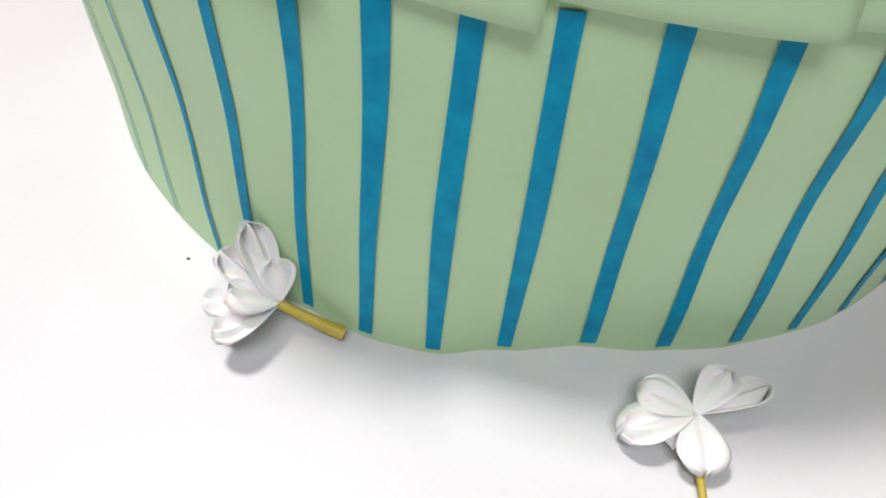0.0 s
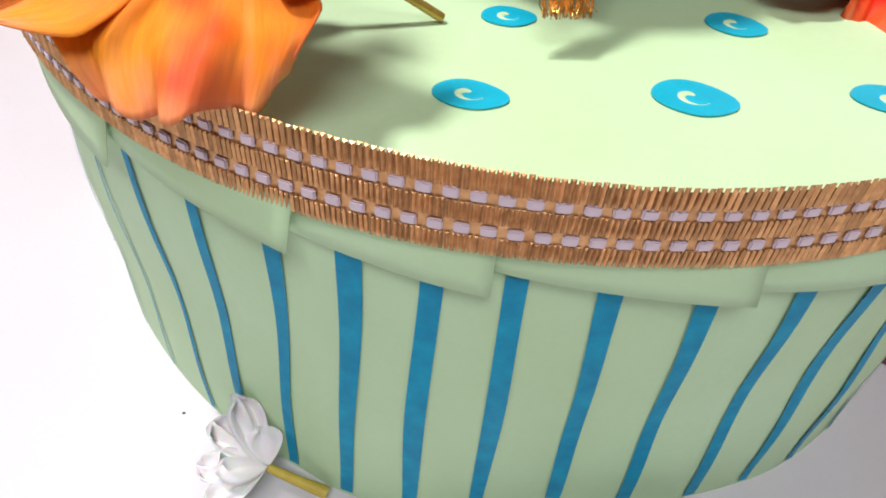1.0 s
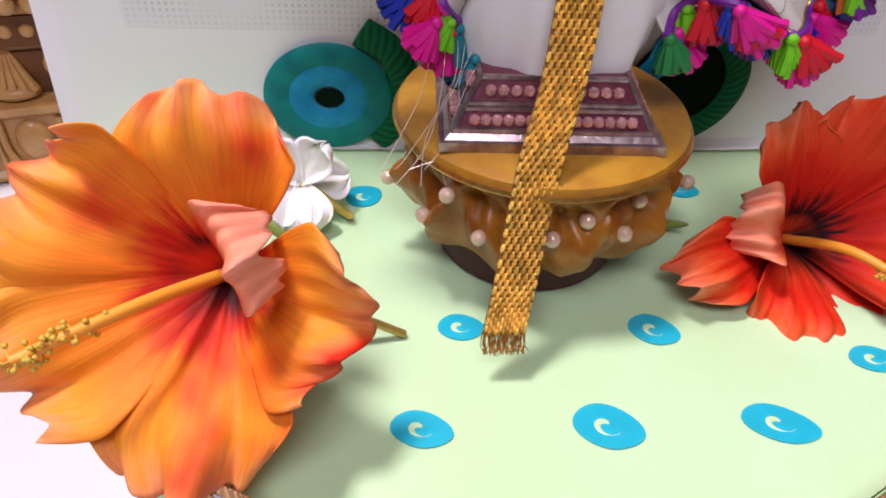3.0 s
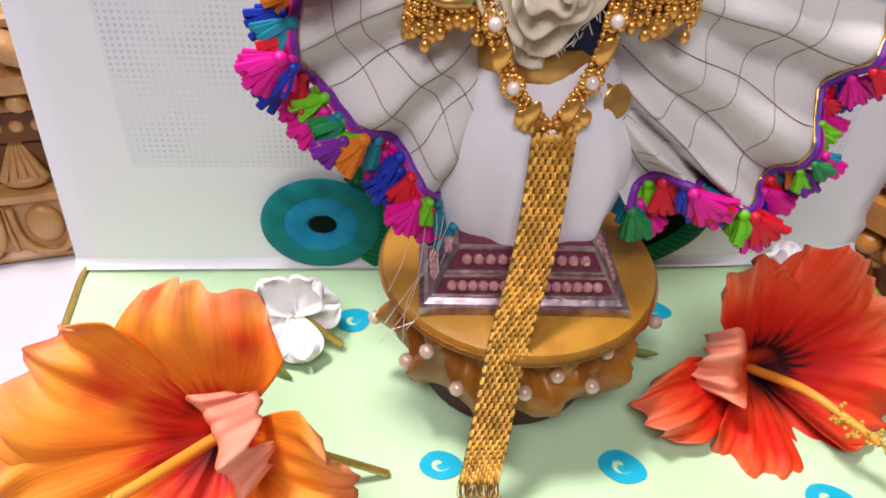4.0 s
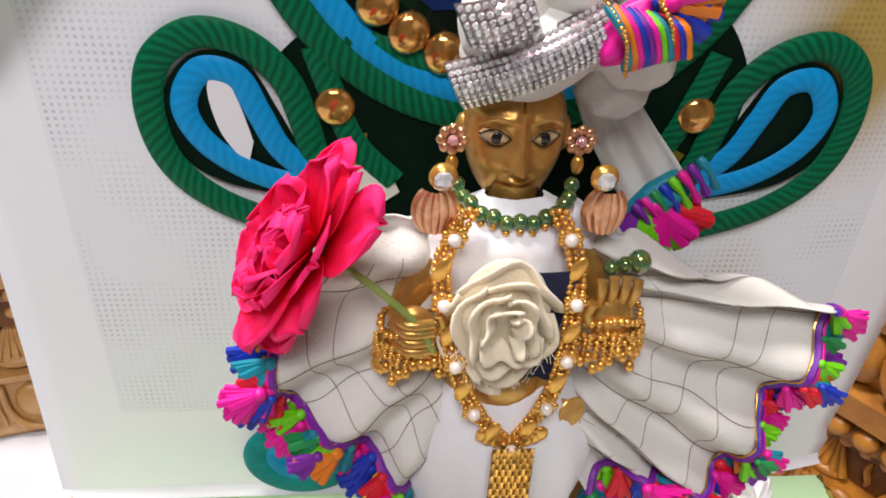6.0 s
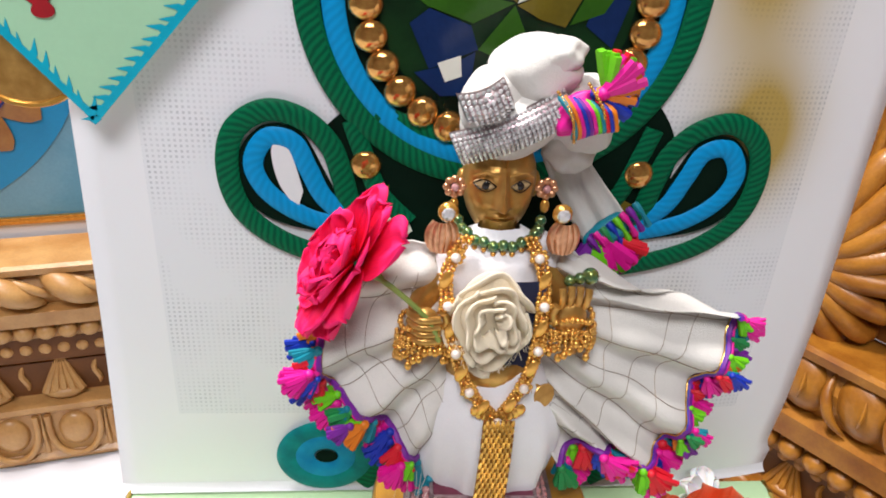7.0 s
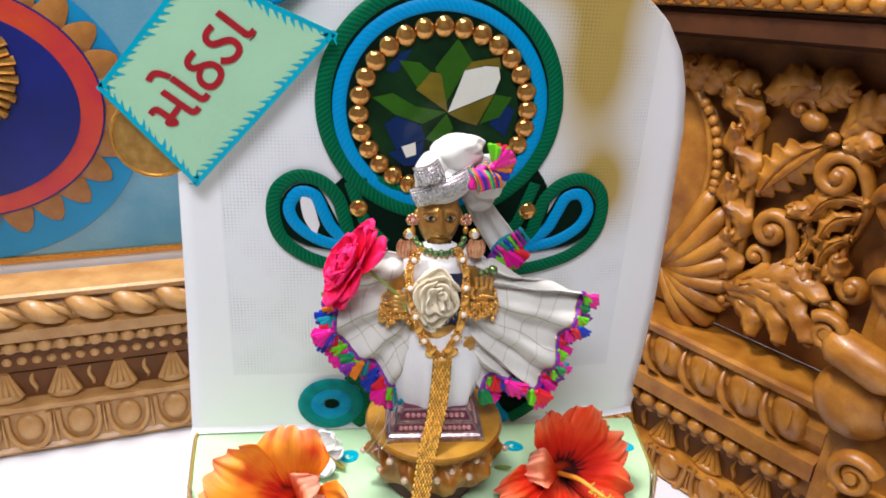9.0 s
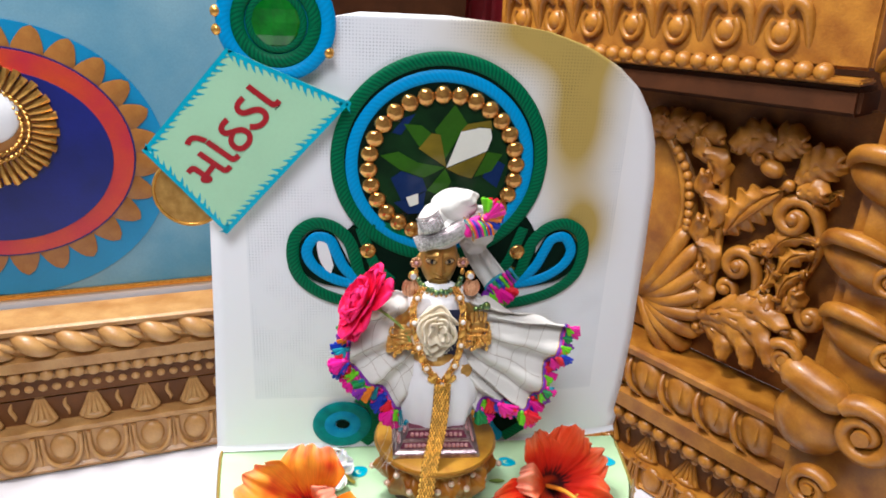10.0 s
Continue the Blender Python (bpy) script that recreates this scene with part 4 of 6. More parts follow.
for k in range(13):
    g = math.pi * (1.08 + 0.84 * k / 12)
    p = Vector((0.139 + 0.0195 * math.cos(g), 0.362 + 0.020 * math.sin(g), 0.3755 + 0.007 * math.sin(g) - 0.001 * (k % 2)))
    b = part("glass_bead", Shape().ball((0, 0, 0), 0.0027, 12, 8), M_IRID, collar, m=Matrix.Translation(p))
    part("gold_cap", Shape().ball((0, -0.001, -0.003), 0.0013, 8, 5), M_JEWEL, b)
for k in range(3):
    part("glass_bead", Shape().ball((0.170 + 0.0045 * k, 0.339, 0.353 + 0.0012 * k), 0.0028 if k < 2 else 0.0040, 12, 8), M_IRID, collar)

# ---- turban ----
turban = thing("wrapped_turban", "off-white wrapped turban with rhinestone bands and a rainbow tassel", "turban", (0, 0, 0))


def puff(c, r, tilt, seed, wr=0.06):
    rot = Euler([radians(a) for a in tilt]).to_matrix()

    def fn(u, v):
        g, th = 2 * math.pi * u, math.pi * (v - 0.5)
        k = 1 + wr * math.sin(5 * g + 3 * th + seed) + wr * 0.6 * math.sin(3 * g - 6 * th + 2 * seed)
        p = Vector((r[0] * math.cos(th) * math.cos(g) * k, r[1] * math.cos(th) * math.sin(g) * k, r[2] * math.sin(th)))
        return Vector(c) + rot @ p

    return Shape().sheet(fn, 40, 24, closed_u=True)


part("wrapped_base", puff((0.1415, 0.3665, 0.4175), (0.0235, 0.021, 0.0165), (0, -24, 0), 1.0, 0.03), M_OFFW, turban)
part("left_wrap", puff((0.1315, 0.362, 0.4255), (0.0135, 0.015, 0.0165), (0, 12, 0), 2.4, 0.05), M_OFFW, turban)
part("top_fold", puff((0.1490, 0.364, 0.4390), (0.0195, 0.014, 0.0160), (0, -8, 0), 4.4, 0.06), M_OFFW, turban)
part("top_crease", puff((0.1560, 0.361, 0.4460), (0.0130, 0.010, 0.0085), (0, -14, 0), 0.9, 0.08), M_OFFW, turban)
part("side_puff", puff((0.1735, 0.366, 0.4205), (0.0155, 0.013, 0.0185), (0, 15, 0), 0.3, 0.09), M_OFFW, turban)
part("lower_puff", puff((0.170, 0.368, 0.405), (0.012, 0.010, 0.012), (0, -30, 0), 3.3, 0.1), M_OFFW, turban)
tail = spline([(0.166, 0.372, 0.405), (0.174, 0.3745, 0.390), (0.183, 0.3745, 0.377), (0.192, 0.373, 0.365), (0.199, 0.371, 0.352)], 24)


def tail_fn(u, v):
    x = v * 24
    k = min(int(x), 23)
    p = tail[k].lerp(tail[k + 1], x - k)
    return p + Vector((0.72, 0, 0.69)) * ((u - 0.5) * (0.019 + 0.006 * v)) + Vector((0, 0.0016 * math.sin(u * 14 + 3 * v), 0))


solid(part("hanging_tail", Shape().sheet(tail_fn, 16, 20), M_OFFW, turban), 0.0008)
for band, n, m_rows, r in (((Vector((0.1172, 0.3510, 0.4068)), Vector((0.1632, 0.3495, 0.4285)), 0.0150), 26, 9, 0.0010),
                           ((Vector((0.1190, 0.3500, 0.4245)), Vector((0.1370, 0.3465, 0.4330)), 0.0140), 9, 7, 0.0011)):
    a, b, w = band
    d = (b - a).normalized()
    up = Vector((-d.z, 0, d.x))
    base = Shape().sheet(lambda u, v, a=a, b=b, up=up, w=w: a.lerp(b, u) + up * ((v - 0.5) * w) + Vector((0, -0.0075 * math.sin(math.pi * u) + 0.006 * abs(v - 0.5) ** 2 * 4, 0)), 24, 6)
    bd = part("rhinestone_band", base, M_SILVER, turban)
    solid(bd, 0.0008)
    s = Shape()
    for i in range(n):
        for j in range(m_rows):
            u, v = (i + 0.5) / n, (j + 0.5) / m_rows
            p = a.lerp(b, u) + up * ((v - 0.5) * w) + Vector((0, -0.0075 * math.sin(math.pi * u) + 0.006 * abs(v - 0.5) ** 2 * 4 - 0.0006, 0))
            s.ball(p, r, 6, 4)
    part("rhinestone_field", s, M_CRYSTAL, bd, smooth=False, kind="stuff")


def tuft_group(parent, at, toward, colours, size, seed):
    r = random.Random(seed)
    d0 = Vector(toward).normalized()
    for k, c in enumerate(colours):
        ang = math.atan2(d0.x, -d0.z) + (k - (len(colours) - 1) / 2) * 0.38
        m = Matrix.Translation(Vector(at) + Vector((0.0012 * (k - 1.5), -0.001 * (k % 3), 0))) @ Matrix.Rotation(-ang, 4, "Y") @ Matrix.Scale(size / 0.011, 4)
        part("silk_tuft", tuft(0.011, 0.8, seed + k), SILKS[c], parent, m=m)


tuft_group(turban, (0.1720, 0.3465, 0.4350), (0.8, 0, 0.62), (1, 3, 0, 4, 2), 0.019, 3)
part("rainbow_wrap", puff((0.1655, 0.3485, 0.4265), (0.0115, 0.0055, 0.0080), (0, -40, 0), 1.2, 0.12), SILKS[0], turban)
for k, c in enumerate((5, 3, 0, 1, 7, 0, 2, 5, 4, 1, 3)):
    part("coloured_strand", Shape().tube(spline([(0.1555 + 0.0018 * k, 0.3440, 0.4345 - 0.0003 * k), (0.1600 + 0.0018 * k, 0.3408, 0.4290), (0.1630 + 0.0017 * k, 0.3408, 0.4225), (0.1640 + 0.0016 * k, 0.3440, 0.4170 + 0.0006 * k)], 10), lambda q: 0.0012 + 0.0004 * math.sin(9 * q), 7), SILKS[c], turban)
for dz in (0.0, 0.012):
    bead_string("gold_cord", [(0.155 + dz, 0.344, 0.436 + dz * 0.3), (0.161 + dz, 0.3395, 0.427 + dz * 0.3), (0.164 + dz, 0.343, 0.415 + dz * 0.4)], 0.0008, M_JEWEL, turban)
tuft_group(turban, (0.190, 0.368, 0.362), (0.45, 0, -0.9), (7, 2, 0, 4), 0.024, 8)
part("tail_wrap", puff((0.194, 0.3685, 0.3625), (0.0135, 0.005, 0.0075), (0, -42, 0), 2.2, 0.12), SILKS[5], turban)
for k, c in enumerate((7, 0, 6, 1, 2, 0, 7, 5)):
    part("coloured_strand", Shape().tube(spline([(0.184 + 0.0027 * k, 0.3655, 0.3615 + 0.0026 * k), (0.188 + 0.0027 * k, 0.3635, 0.3575 + 0.0026 * k), (0.193 + 0.0027 * k, 0.3655, 0.3505 + 0.0026 * k)], 8), lambda q: 0.0014 + 0.0004 * math.sin(8 * q), 7), SILKS[c], turban)


# ---- flowers ----
def hibiscus(name, label, at, normal, up, R, mat, tip, stem_to, seed, petals):
    """Five ruffled petals round a deep throat, with a stamen column. petals: turn, length, width, lift, curl."""
    r = random.Random(seed)
    rot = frame_of(normal, up)
    m = Matrix.Translation(at) @ rot.to_4x4()
    th = thing(name, label, "flower", m=m)
    for i, (turn, ln, wd, lift, curl) in enumerate(petals):
        a0 = radians(turn)
        p1, p2, p3 = r.uniform(0, 6), r.uniform(0, 6), r.uniform(0, 6)

        def petal(u, v, a0=a0, ln=ln, wd=wd, lift=lift, curl=curl, p1=p1, p2=p2, p3=p3):
            s = (u - 0.5) * 2
            edge = 1 - 0.20 * s * s - 0.07 * math.sin(5 * s + p1) * s * s - 0.024 * math.sin(13 * s + p2)
            rad = R * ln * v * (1 - (1 - edge) * v)
            half = R * wd * (0.10 + 0.90 * math.sin(min(1.0, v * 1.12) * math.pi * 0.5) ** 1.2) * (1 - 0.28 * max(0, v - 0.72) / 0.28)
            x = half * s * math.cos(0.35 * s)
            h = R * (-0.46 + 0.78 * v ** 0.75 + lift * v) - curl * R * max(0, v - 0.6) ** 2 * 3.2
            h += R * (0.14 * math.sin(3.3 * s + p1) + 0.055 * math.sin(7 * s + p2 + 3 * v)) * v * v
            h += R * (0.060 * math.sin(11 * s + p3) + 0.022 * math.sin(23 * s + p1)) * v ** 4 + R * 0.012 * math.sin(17 * s + p2) * v
            h += R * 0.10 * s * s * v - R * 0.05 * math.exp(-(s / 0.15) ** 2) * v * (1 - v)
            xr, yr = x, rad * 0.985
            return (xr * math.cos(a0) - yr * math.sin(a0), xr * math.sin(a0) + yr * math.cos(a0), h)

        solid(part("petal", Shape().sheet(petal, 44, 30), M_HIBP if curl > 0.85 else mat, th), 0.0005)
    inv = m.inverted()
    t_loc = inv @ Vector(tip)
    line = spline([(0, 0, -0.42 * R), (t_loc.x * 0.25, t_loc.y * 0.25, t_loc.z * 0.35 - 0.05 * R), (t_loc.x * 0.6, t_loc.y * 0.6, t_loc.z * 0.7), tuple(t_loc)], 20)
    col = part("stamen_column", Shape().tube(line, lambda q: R * (0.044 - 0.018 * q), 10), M_STAMEN, th)
    s = Shape()
    for k in range(46):
        q = line[13 + k % 8] + Vector((r.uniform(-1, 1), r.uniform(-1, 1), r.uniform(-1, 1))) * R * 0.07
        s.ball(q, R * 0.016, 6, 4)
        s.tube([line[13 + k % 8], q], R * 0.005, 4, caps=False)
    part("pollen_dust", s, M_POLLEN, col, kind="stuff")
    part("throat", Shape().lathe([(0.05 * R, -0.56 * R), (0.08 * R, -0.52 * R), (0.11 * R, -0.46 * R)], seg=20), mat, th)
    e = inv @ Vector(stem_to)
    b = Vector((0, 0, -0.48 * R))
    part("calyx", Shape().tube(spline([(0, 0, -0.42 * R), tuple(b.lerp(e, 0.12)), tuple(b.lerp(e, 0.32))], 8), lambda q: R * (0.17 - 0.12 * q), 12), M_STEM, th)
    part("stalk", Shape().tube(spline([tuple(b.lerp(e, 0.2)), tuple(b.lerp(e, 0.6)), tuple(e)], 10), 0.0016, 8), M_TUBE, th)
    return th


hibiscus("hibiscus", "orange hibiscus bloom with dark red throat on the box lid", (0.026, 0.261, 0.206), (-0.24, -0.78, 0.58), (0.1, 0.35, 1), 0.054, M_HIB,
         (-0.012, 0.226, 0.212), (0.087, 0.284, 0.1555), 3,
         ((6, 1.04, 0.64, 0.0, 0.5), (70, 1.16, 0.60, 0.12, 0.5), (126, 1.18, 0.60, 0.12, 0.2), (190, 1.14, 0.68, 0.10, 0.4), (264, 0.98, 0.56, -0.08, 0.5), (306, 0.56, 0.36, 0.36, 1.1)))
hibiscus("hibiscus", "scarlet hibiscus bloom with curled orange edges on the box lid", (0.254, 0.317, 0.175), (0.04, -0.70, 0.72), (0, 0.7, 0.72), 0.054, M_HIBR,
         (0.278, 0.276, 0.178), (0.292, 0.352, 0.157), 7,
         ((22, 0.94, 0.40, 0.10, 0.2), (340, 1.02, 0.48, 0.14, 0.2), (84, 0.70, 0.34, 0.18, 0.95), (106, 1.22, 0.36, -0.10, 0.3), (156, 1.02, 0.42, 0.04, 0.8), (202, 1.24, 0.42, -0.06, 0.5), (246, 1.04, 0.44, 0.06, 0.6), (300, 1.08, 0.48, 0.04, 0.5)))


def petal_shape(L, W, cup, seed, ruffle=0.05, bend=0.0):
    def fn(u, v):
        s = (u - 0.5) * 2
        half = W * math.sin(math.pi * min(0.5, (v * 0.93 + 0.07) * 0.62)) * math.sqrt(max(0.0, 1 - max(0, (v - 0.62) / 0.385) ** 2.6))
        return (half * s, L * v, L * (cup * (s * s * 0.35 + v * v * 0.6) - bend * v ** 3 + ruffle * math.sin(7 * s + seed) * v * v))

    return Shape().sheet(fn, 14, 14)


rose = thing("silk_rose", "hot pink artificial rose on a green stem held by the figure", "flower", m=Matrix.Translation((0.0765, 0.338, 0.3610)) @ frame_of((-0.66, -0.58, 0.48), (0.35, 0, 0.94)).to_4x4() @ Matrix.Diagonal((0.46, 0.98, 0.66, 1)))
for k in range(34):
    q = k / 33
    L = 0.018 + 0.021 * q ** 0.7 * (1 - 0.12 * rnd.random())
    open_a = radians(6 + 72 * q ** 1.2 + rnd.uniform(-7, 7))
    m = (Matrix.Rotation(k * 2.39996 + rnd.uniform(-0.2, 0.2), 4, "Z") @ Matrix.Translation((0, 0.001 + 0.003 * q, 0.010 * (1 - q)))
         @ Matrix.Rotation(math.pi / 2 - open_a, 4, "X"))
    solid(part("petal", petal_shape(L * rnd.uniform(0.88, 1.12), 0.0115 + 0.0055 * q, 0.38 - 0.16 * q, k, 0.08, 0.34 * q), M_ROSE, rose, m=m), 0.0004)
stem = thing("rose_stem", "thin green artificial flower stem in the fist", "stem")
part("stalk", Shape().tube(spline([(0.079, 0.337, 0.359), (0.092, 0.332, 0.352), (0.106, 0.328, 0.340), (0.112, 0.328, 0.328)], 12), 0.0013, 8), M_STEM, stem)
part("calyx", Shape().tube([(0.077, 0.3365, 0.3605), (0.082, 0.336, 0.358), (0.087, 0.334, 0.3555)], lambda q: 0.0045 - 0.0032 * q, 10), M_STEM, stem)


def jasmine(label, at, normal, spin, R, tube_to, droop=0.25, seed=0, wide=0.40, petals=()):
    m = Matrix.Translation(at) @ frame_of(normal, (0, 1, 0) if petals else (0.1, 0.3, 1)).to_4x4() @ Matrix.Rotation(radians(spin), 4, "Z")
    th = thing("jasmine_flower", label, "flower", m=m, group="white blossoms")
    for k, (turn, ln, wd, tilt) in enumerate(petals):
        t = petal_shape(R * ln, R * wd, 0.06, k + seed, 0.14, droop)
        solid(part("petal", t, M_JAS, th, m=Matrix.Rotation(radians(turn), 4, "Z") @ Matrix.Rotation(radians(tilt), 4, "X")), 0.0004)
    for k in range(0 if petals else 6):
        t = petal_shape(R * (0.9 + 0.2 * ((k * 7 + seed) % 5) / 5), R * wide, 0.30, k + seed, 0.17, droop * (1 + 0.6 * math.sin(k * 2.1 + seed)))
        mm = Matrix.Rotation(2 * math.pi * k / 6 + 0.2 * math.sin(3 * k + seed), 4, "Z") @ Matrix.Rotation(radians(32 * math.sin(2.3 * k + seed)), 4, "X")
        solid(part("petal", t, M_JAS, th, m=mm), 0.0004)
    e = m.inverted() @ Vector(tube_to)
    part("flower_tube", Shape().tube(spline([(0, 0, -0.001), tuple(e * 0.5 + Vector((0, 0, -0.001))), tuple(e)], 8), lambda q: (0.0016 if petals else 0.0032) - (0.0004 if petals else 0.0016) * q + (0.0014 * q if seed == 1 else 0), 8), M_JTUBE, th)


jasmine("wilted white blossom with a yellow tube against the box foot", (0.024, 0.213, 0.013), (0, 0, 1), 0, 0.026, (0.046, 0.2055, 0.004), 0.1, 1,
        petals=((34, 1.15, 0.26, 58), (62, 1.0, 0.28, 34), (92, 0.95, 0.28, 6), (130, 0.95, 0.26, 10), (12, 0.6, 0.30, 66), (112, 0.75, 0.30, 38), (50, 0.7, 0.34, 12)))
jasmine("white star-shaped blossom lying on the tabletop before the box", (0.1575, 0.167, 0.010), (0, 0, 1), 0, 0.026, (0.1545, 0.139, 0.002), 0.25, 4,
        petals=((100, 0.95, 0.30, 10), (62, 0.70, 0.30, 22), (176, 0.72, 0.34, 4), (-72, 1.15, 0.22, 6), (-50, 0.75, 0.26, 24), (140, 0.5, 0.3, -4)))
jasmine("white blossom on the lid behind the orange hibiscus", (0.044, 0.360, 0.170), (-0.1, -0.7, 0.65), 40, 0.023, (0.066, 0.352, 0.157), 0.10, 2, 0.46)
jasmine("white blossom on the lid below the printed panel", (0.296, 0.388, 0.166), (0.05, -0.6, 0.75), 5, 0.020, (0.275, 0.378, 0.157), 0.2, 6)
for pts, lab in (([(0.045, 0.333, 0.156), (0.036, 0.338, 0.160), (0.030, 0.342, 0.163)], "narrow green leaf bud by the hibiscus"), ([(0.198, 0.347, 0.156), (0.205, 0.342, 0.160), (0.212, 0.338, 0.163)], "narrow green sepal by the scarlet hibiscus")):
    sp = thing("green_sepal", lab, "leaf")
    part("blade", Shape().tube(spline(pts, 10), lambda q: 0.0003 + 0.0026 * math.sin(math.pi * q), 8, flat=0.4), M_STEM, sp)
red = thing("red_cloth_bundle", "folded crimson cloth on the tabletop beside the box", "cloth", (0.345, 0.262, 0))
part("folds", Shape().sheet(lambda u, v: ((0.048 + 0.004 * math.sin(9 * u * 6.28)) * math.cos(6.283 * u) * math.cos(v * 1.5), (0.04 + 0.004 * math.sin(7 * u * 6.28)) * math.sin(6.283 * u) * math.cos(v * 1.5), 0.030 * math.sin(v * 1.5) + 0.001), 50, 10, closed_u=True), M_REDCLOTH, red)

# ---- printed back panel ----
PYB = 0.413


def weave_material():
    """White sheet printed with a photo of open-weave cloth and mustard blurs."""
    mat = material("printed_canvas_sheet", (0.80, 0.80, 0.82), 0.5, grain=0.02, scale=20, bump=0.0)
    nt = mat.node_tree
    p = nt.nodes["Principled BSDF"]
    co = nt.nodes.new("ShaderNodeTexCoord")
    sep = nt.nodes.new("ShaderNodeSeparateXYZ")
    nt.links.new(co.outputs["Object"], sep.inputs[0])

    def mth(op, a, b=None, c=None):
        n = nt.nodes.new("ShaderNodeMath")
        n.operation = op
        for i, x in enumerate((a, b, c)):
            if x is None:
                continue
            if isinstance(x, (int, float)):
                n.inputs[i].default_value = x
            else:
                nt.links.new(x, n.inputs[i])
        return n.outputs[0]

    def blob(cx, cz, rx, rz):
        dx = mth("DIVIDE", mth("SUBTRACT", sep.outputs["X"], cx), rx)
        dz = mth("DIVIDE", mth("SUBTRACT", sep.outputs["Z"], cz), rz)
        d2 = mth("ADD", mth("MULTIPLY", dx, dx), mth("MULTIPLY", dz, dz))
        return mth("POWER", 2.718, mth("MULTIPLY", d2, -1.0))

    nz = nt.nodes.new("ShaderNodeTexNoise")
    nz.inputs["Scale"].default_value = 26
    nt.links.new(co.outputs["Object"], nz.inputs["Vector"])
    gx = mth("SINE", mth("MULTIPLY", sep.outputs["X"], 2200.0))
    gz = mth("SINE", mth("MULTIPLY", sep.outputs["Z"], 2200.0))
    hole = mth("MULTIPLY", mth("GREATER_THAN", gx, 0.15), mth("GREATER_THAN", gz, 0.15))
    inside = mth("MULTIPLY", mth("MULTIPLY", mth("GREATER_THAN", sep.outputs["X"], -0.033), mth("LESS_THAN", sep.outputs["X"], 0.318)), mth("GREATER_THAN", sep.outputs["Z"], 0.215))
    amount = mth("MULTIPLY", mth("MULTIPLY", hole, inside), mth("MULTIPLY_ADD", nz.outputs["Fac"], 2.2, -0.92))
    m1 = nt.nodes.new("ShaderNodeMix")
    m1.data_type = "RGBA"
    m1.inputs["A"].default_value = (0.87, 0.87, 0.89, 1)
    m1.inputs["B"].default_value = (0.38, 0.39, 0.42, 1)
    m1.clamp_factor = True
    nt.links.new(amount, m1.inputs["Factor"])
    tone = nt.nodes.new("ShaderNodeMix")
    tone.data_type, tone.blend_type = "RGBA", "MULTIPLY"
    tone.inputs["B"].default_value = (0.93, 0.94, 0.95, 1)
    nt.links.new(inside, tone.inputs["Factor"])
    nt.links.new(m1.outputs["Result"], tone.inputs["A"])
    yel = mth("ADD", mth("ADD", blob(0.268, 0.505, 0.034, 0.075), blob(0.286, 0.395, 0.026, 0.036)), mth("ADD", blob(0.235, 0.580, 0.075, 0.034), mth("MULTIPLY", blob(0.255, 0.245, 0.016, 0.05), 0.55)))
    yel = mth("MINIMUM", mth("MULTIPLY", yel, 1.15), 0.93)
    m2 = nt.nodes.new("ShaderNodeMix")
    m2.data_type, m2.blend_type = "RGBA", "MULTIPLY"
    m2.inputs["B"].default_value = (0.52, 0.33, 0.02, 1)
    nt.links.new(yel, m2.inputs["Factor"])
    nt.links.new(tone.outputs["Result"], m2.inputs["A"])
    nt.links.new(m2.outputs["Result"], p.inputs["Base Color"])
    return mat


panel = thing("printed_panel", "white card panel printed with a green and blue rope jewel", "panel")
outline = [(-0.0735, 0.1565), (-0.068, 0.28), (-0.064, 0.403), (-0.058, 0.46), (-0.045, 0.515), (-0.018, 0.558), (0.02, 0.580), (0.07, 0.590), (0.14, 0.590), (0.194, 0.586),
           (0.235, 0.580), (0.27, 0.569), (0.30, 0.553), (0.323, 0.534), (0.340, 0.509), (0.350, 0.480), (0.356, 0.444), (0.3585, 0.36), (0.3600, 0.278), (0.357, 0.215), (0.352, 0.178), (0.357, 0.172), (0.354, 0.1565)]


def panel_y(x, z):
    """The sheet bows a little and its far corner curls back."""
    return PYB + 0.010 * max(0, (x - 0.25) / 0.1) ** 2 + 0.004 * math.sin((z - 0.15) * 5)


grid_u, grid_v = 40, 44


def outline_x(z, left):
    pts = [p for p in (outline[:9] if left else outline[8:])]
    pts = sorted(pts, key=lambda p: p[1])
    for a, b in zip(pts, pts[1:]):
        if a[1] <= z <= b[1]:
            t = (z - a[1]) / max(1e-6, b[1] - a[1])
            return a[0] + (b[0] - a[0]) * t
    return pts[-1][0] if z > pts[-1][1] else pts[0][0]


def panel_fn(u, v):
    z = 0.1565 + (0.5899 - 0.1565) * v
    a, b = outline_x(z, True), outline_x(z, False)
    x = a + (b - a) * u
    return (x, panel_y(x, z), z)


sheet_part = solid(part("printed_sheet", Shape().sheet(panel_fn, grid_u, 90), weave_material(), panel), 0.0012, 1.0)
part("bottom_fold", Shape().sheet(lambda u, v: (-0.0735 + 0.428 * u, panel_y(-0.0735 + 0.428 * u, 0.157) - 0.0050 * v, 0.1560 + 0.004 * (1 - v) ** 3), 30, 6), M_PAPER, panel, "folded white foot of the sheet")


def on_panel(x, z, d=0.0):
    return Vector((x, panel_y(x, z) - 0.0016 - d, z))


def cord(pts, r, mat, d=0.0008, n=90, closed=False, parent=None, name="printed_cord"):
    line = spline([(x, 0, z) for x, z in pts], n)
    if closed:
        line = line[:-1]
    P = [on_panel(p.x, p.z, d) for p in line]
    return part(name, Shape().tube(P, r, 10, flat=0.28, closed=closed), mat, parent or panel)


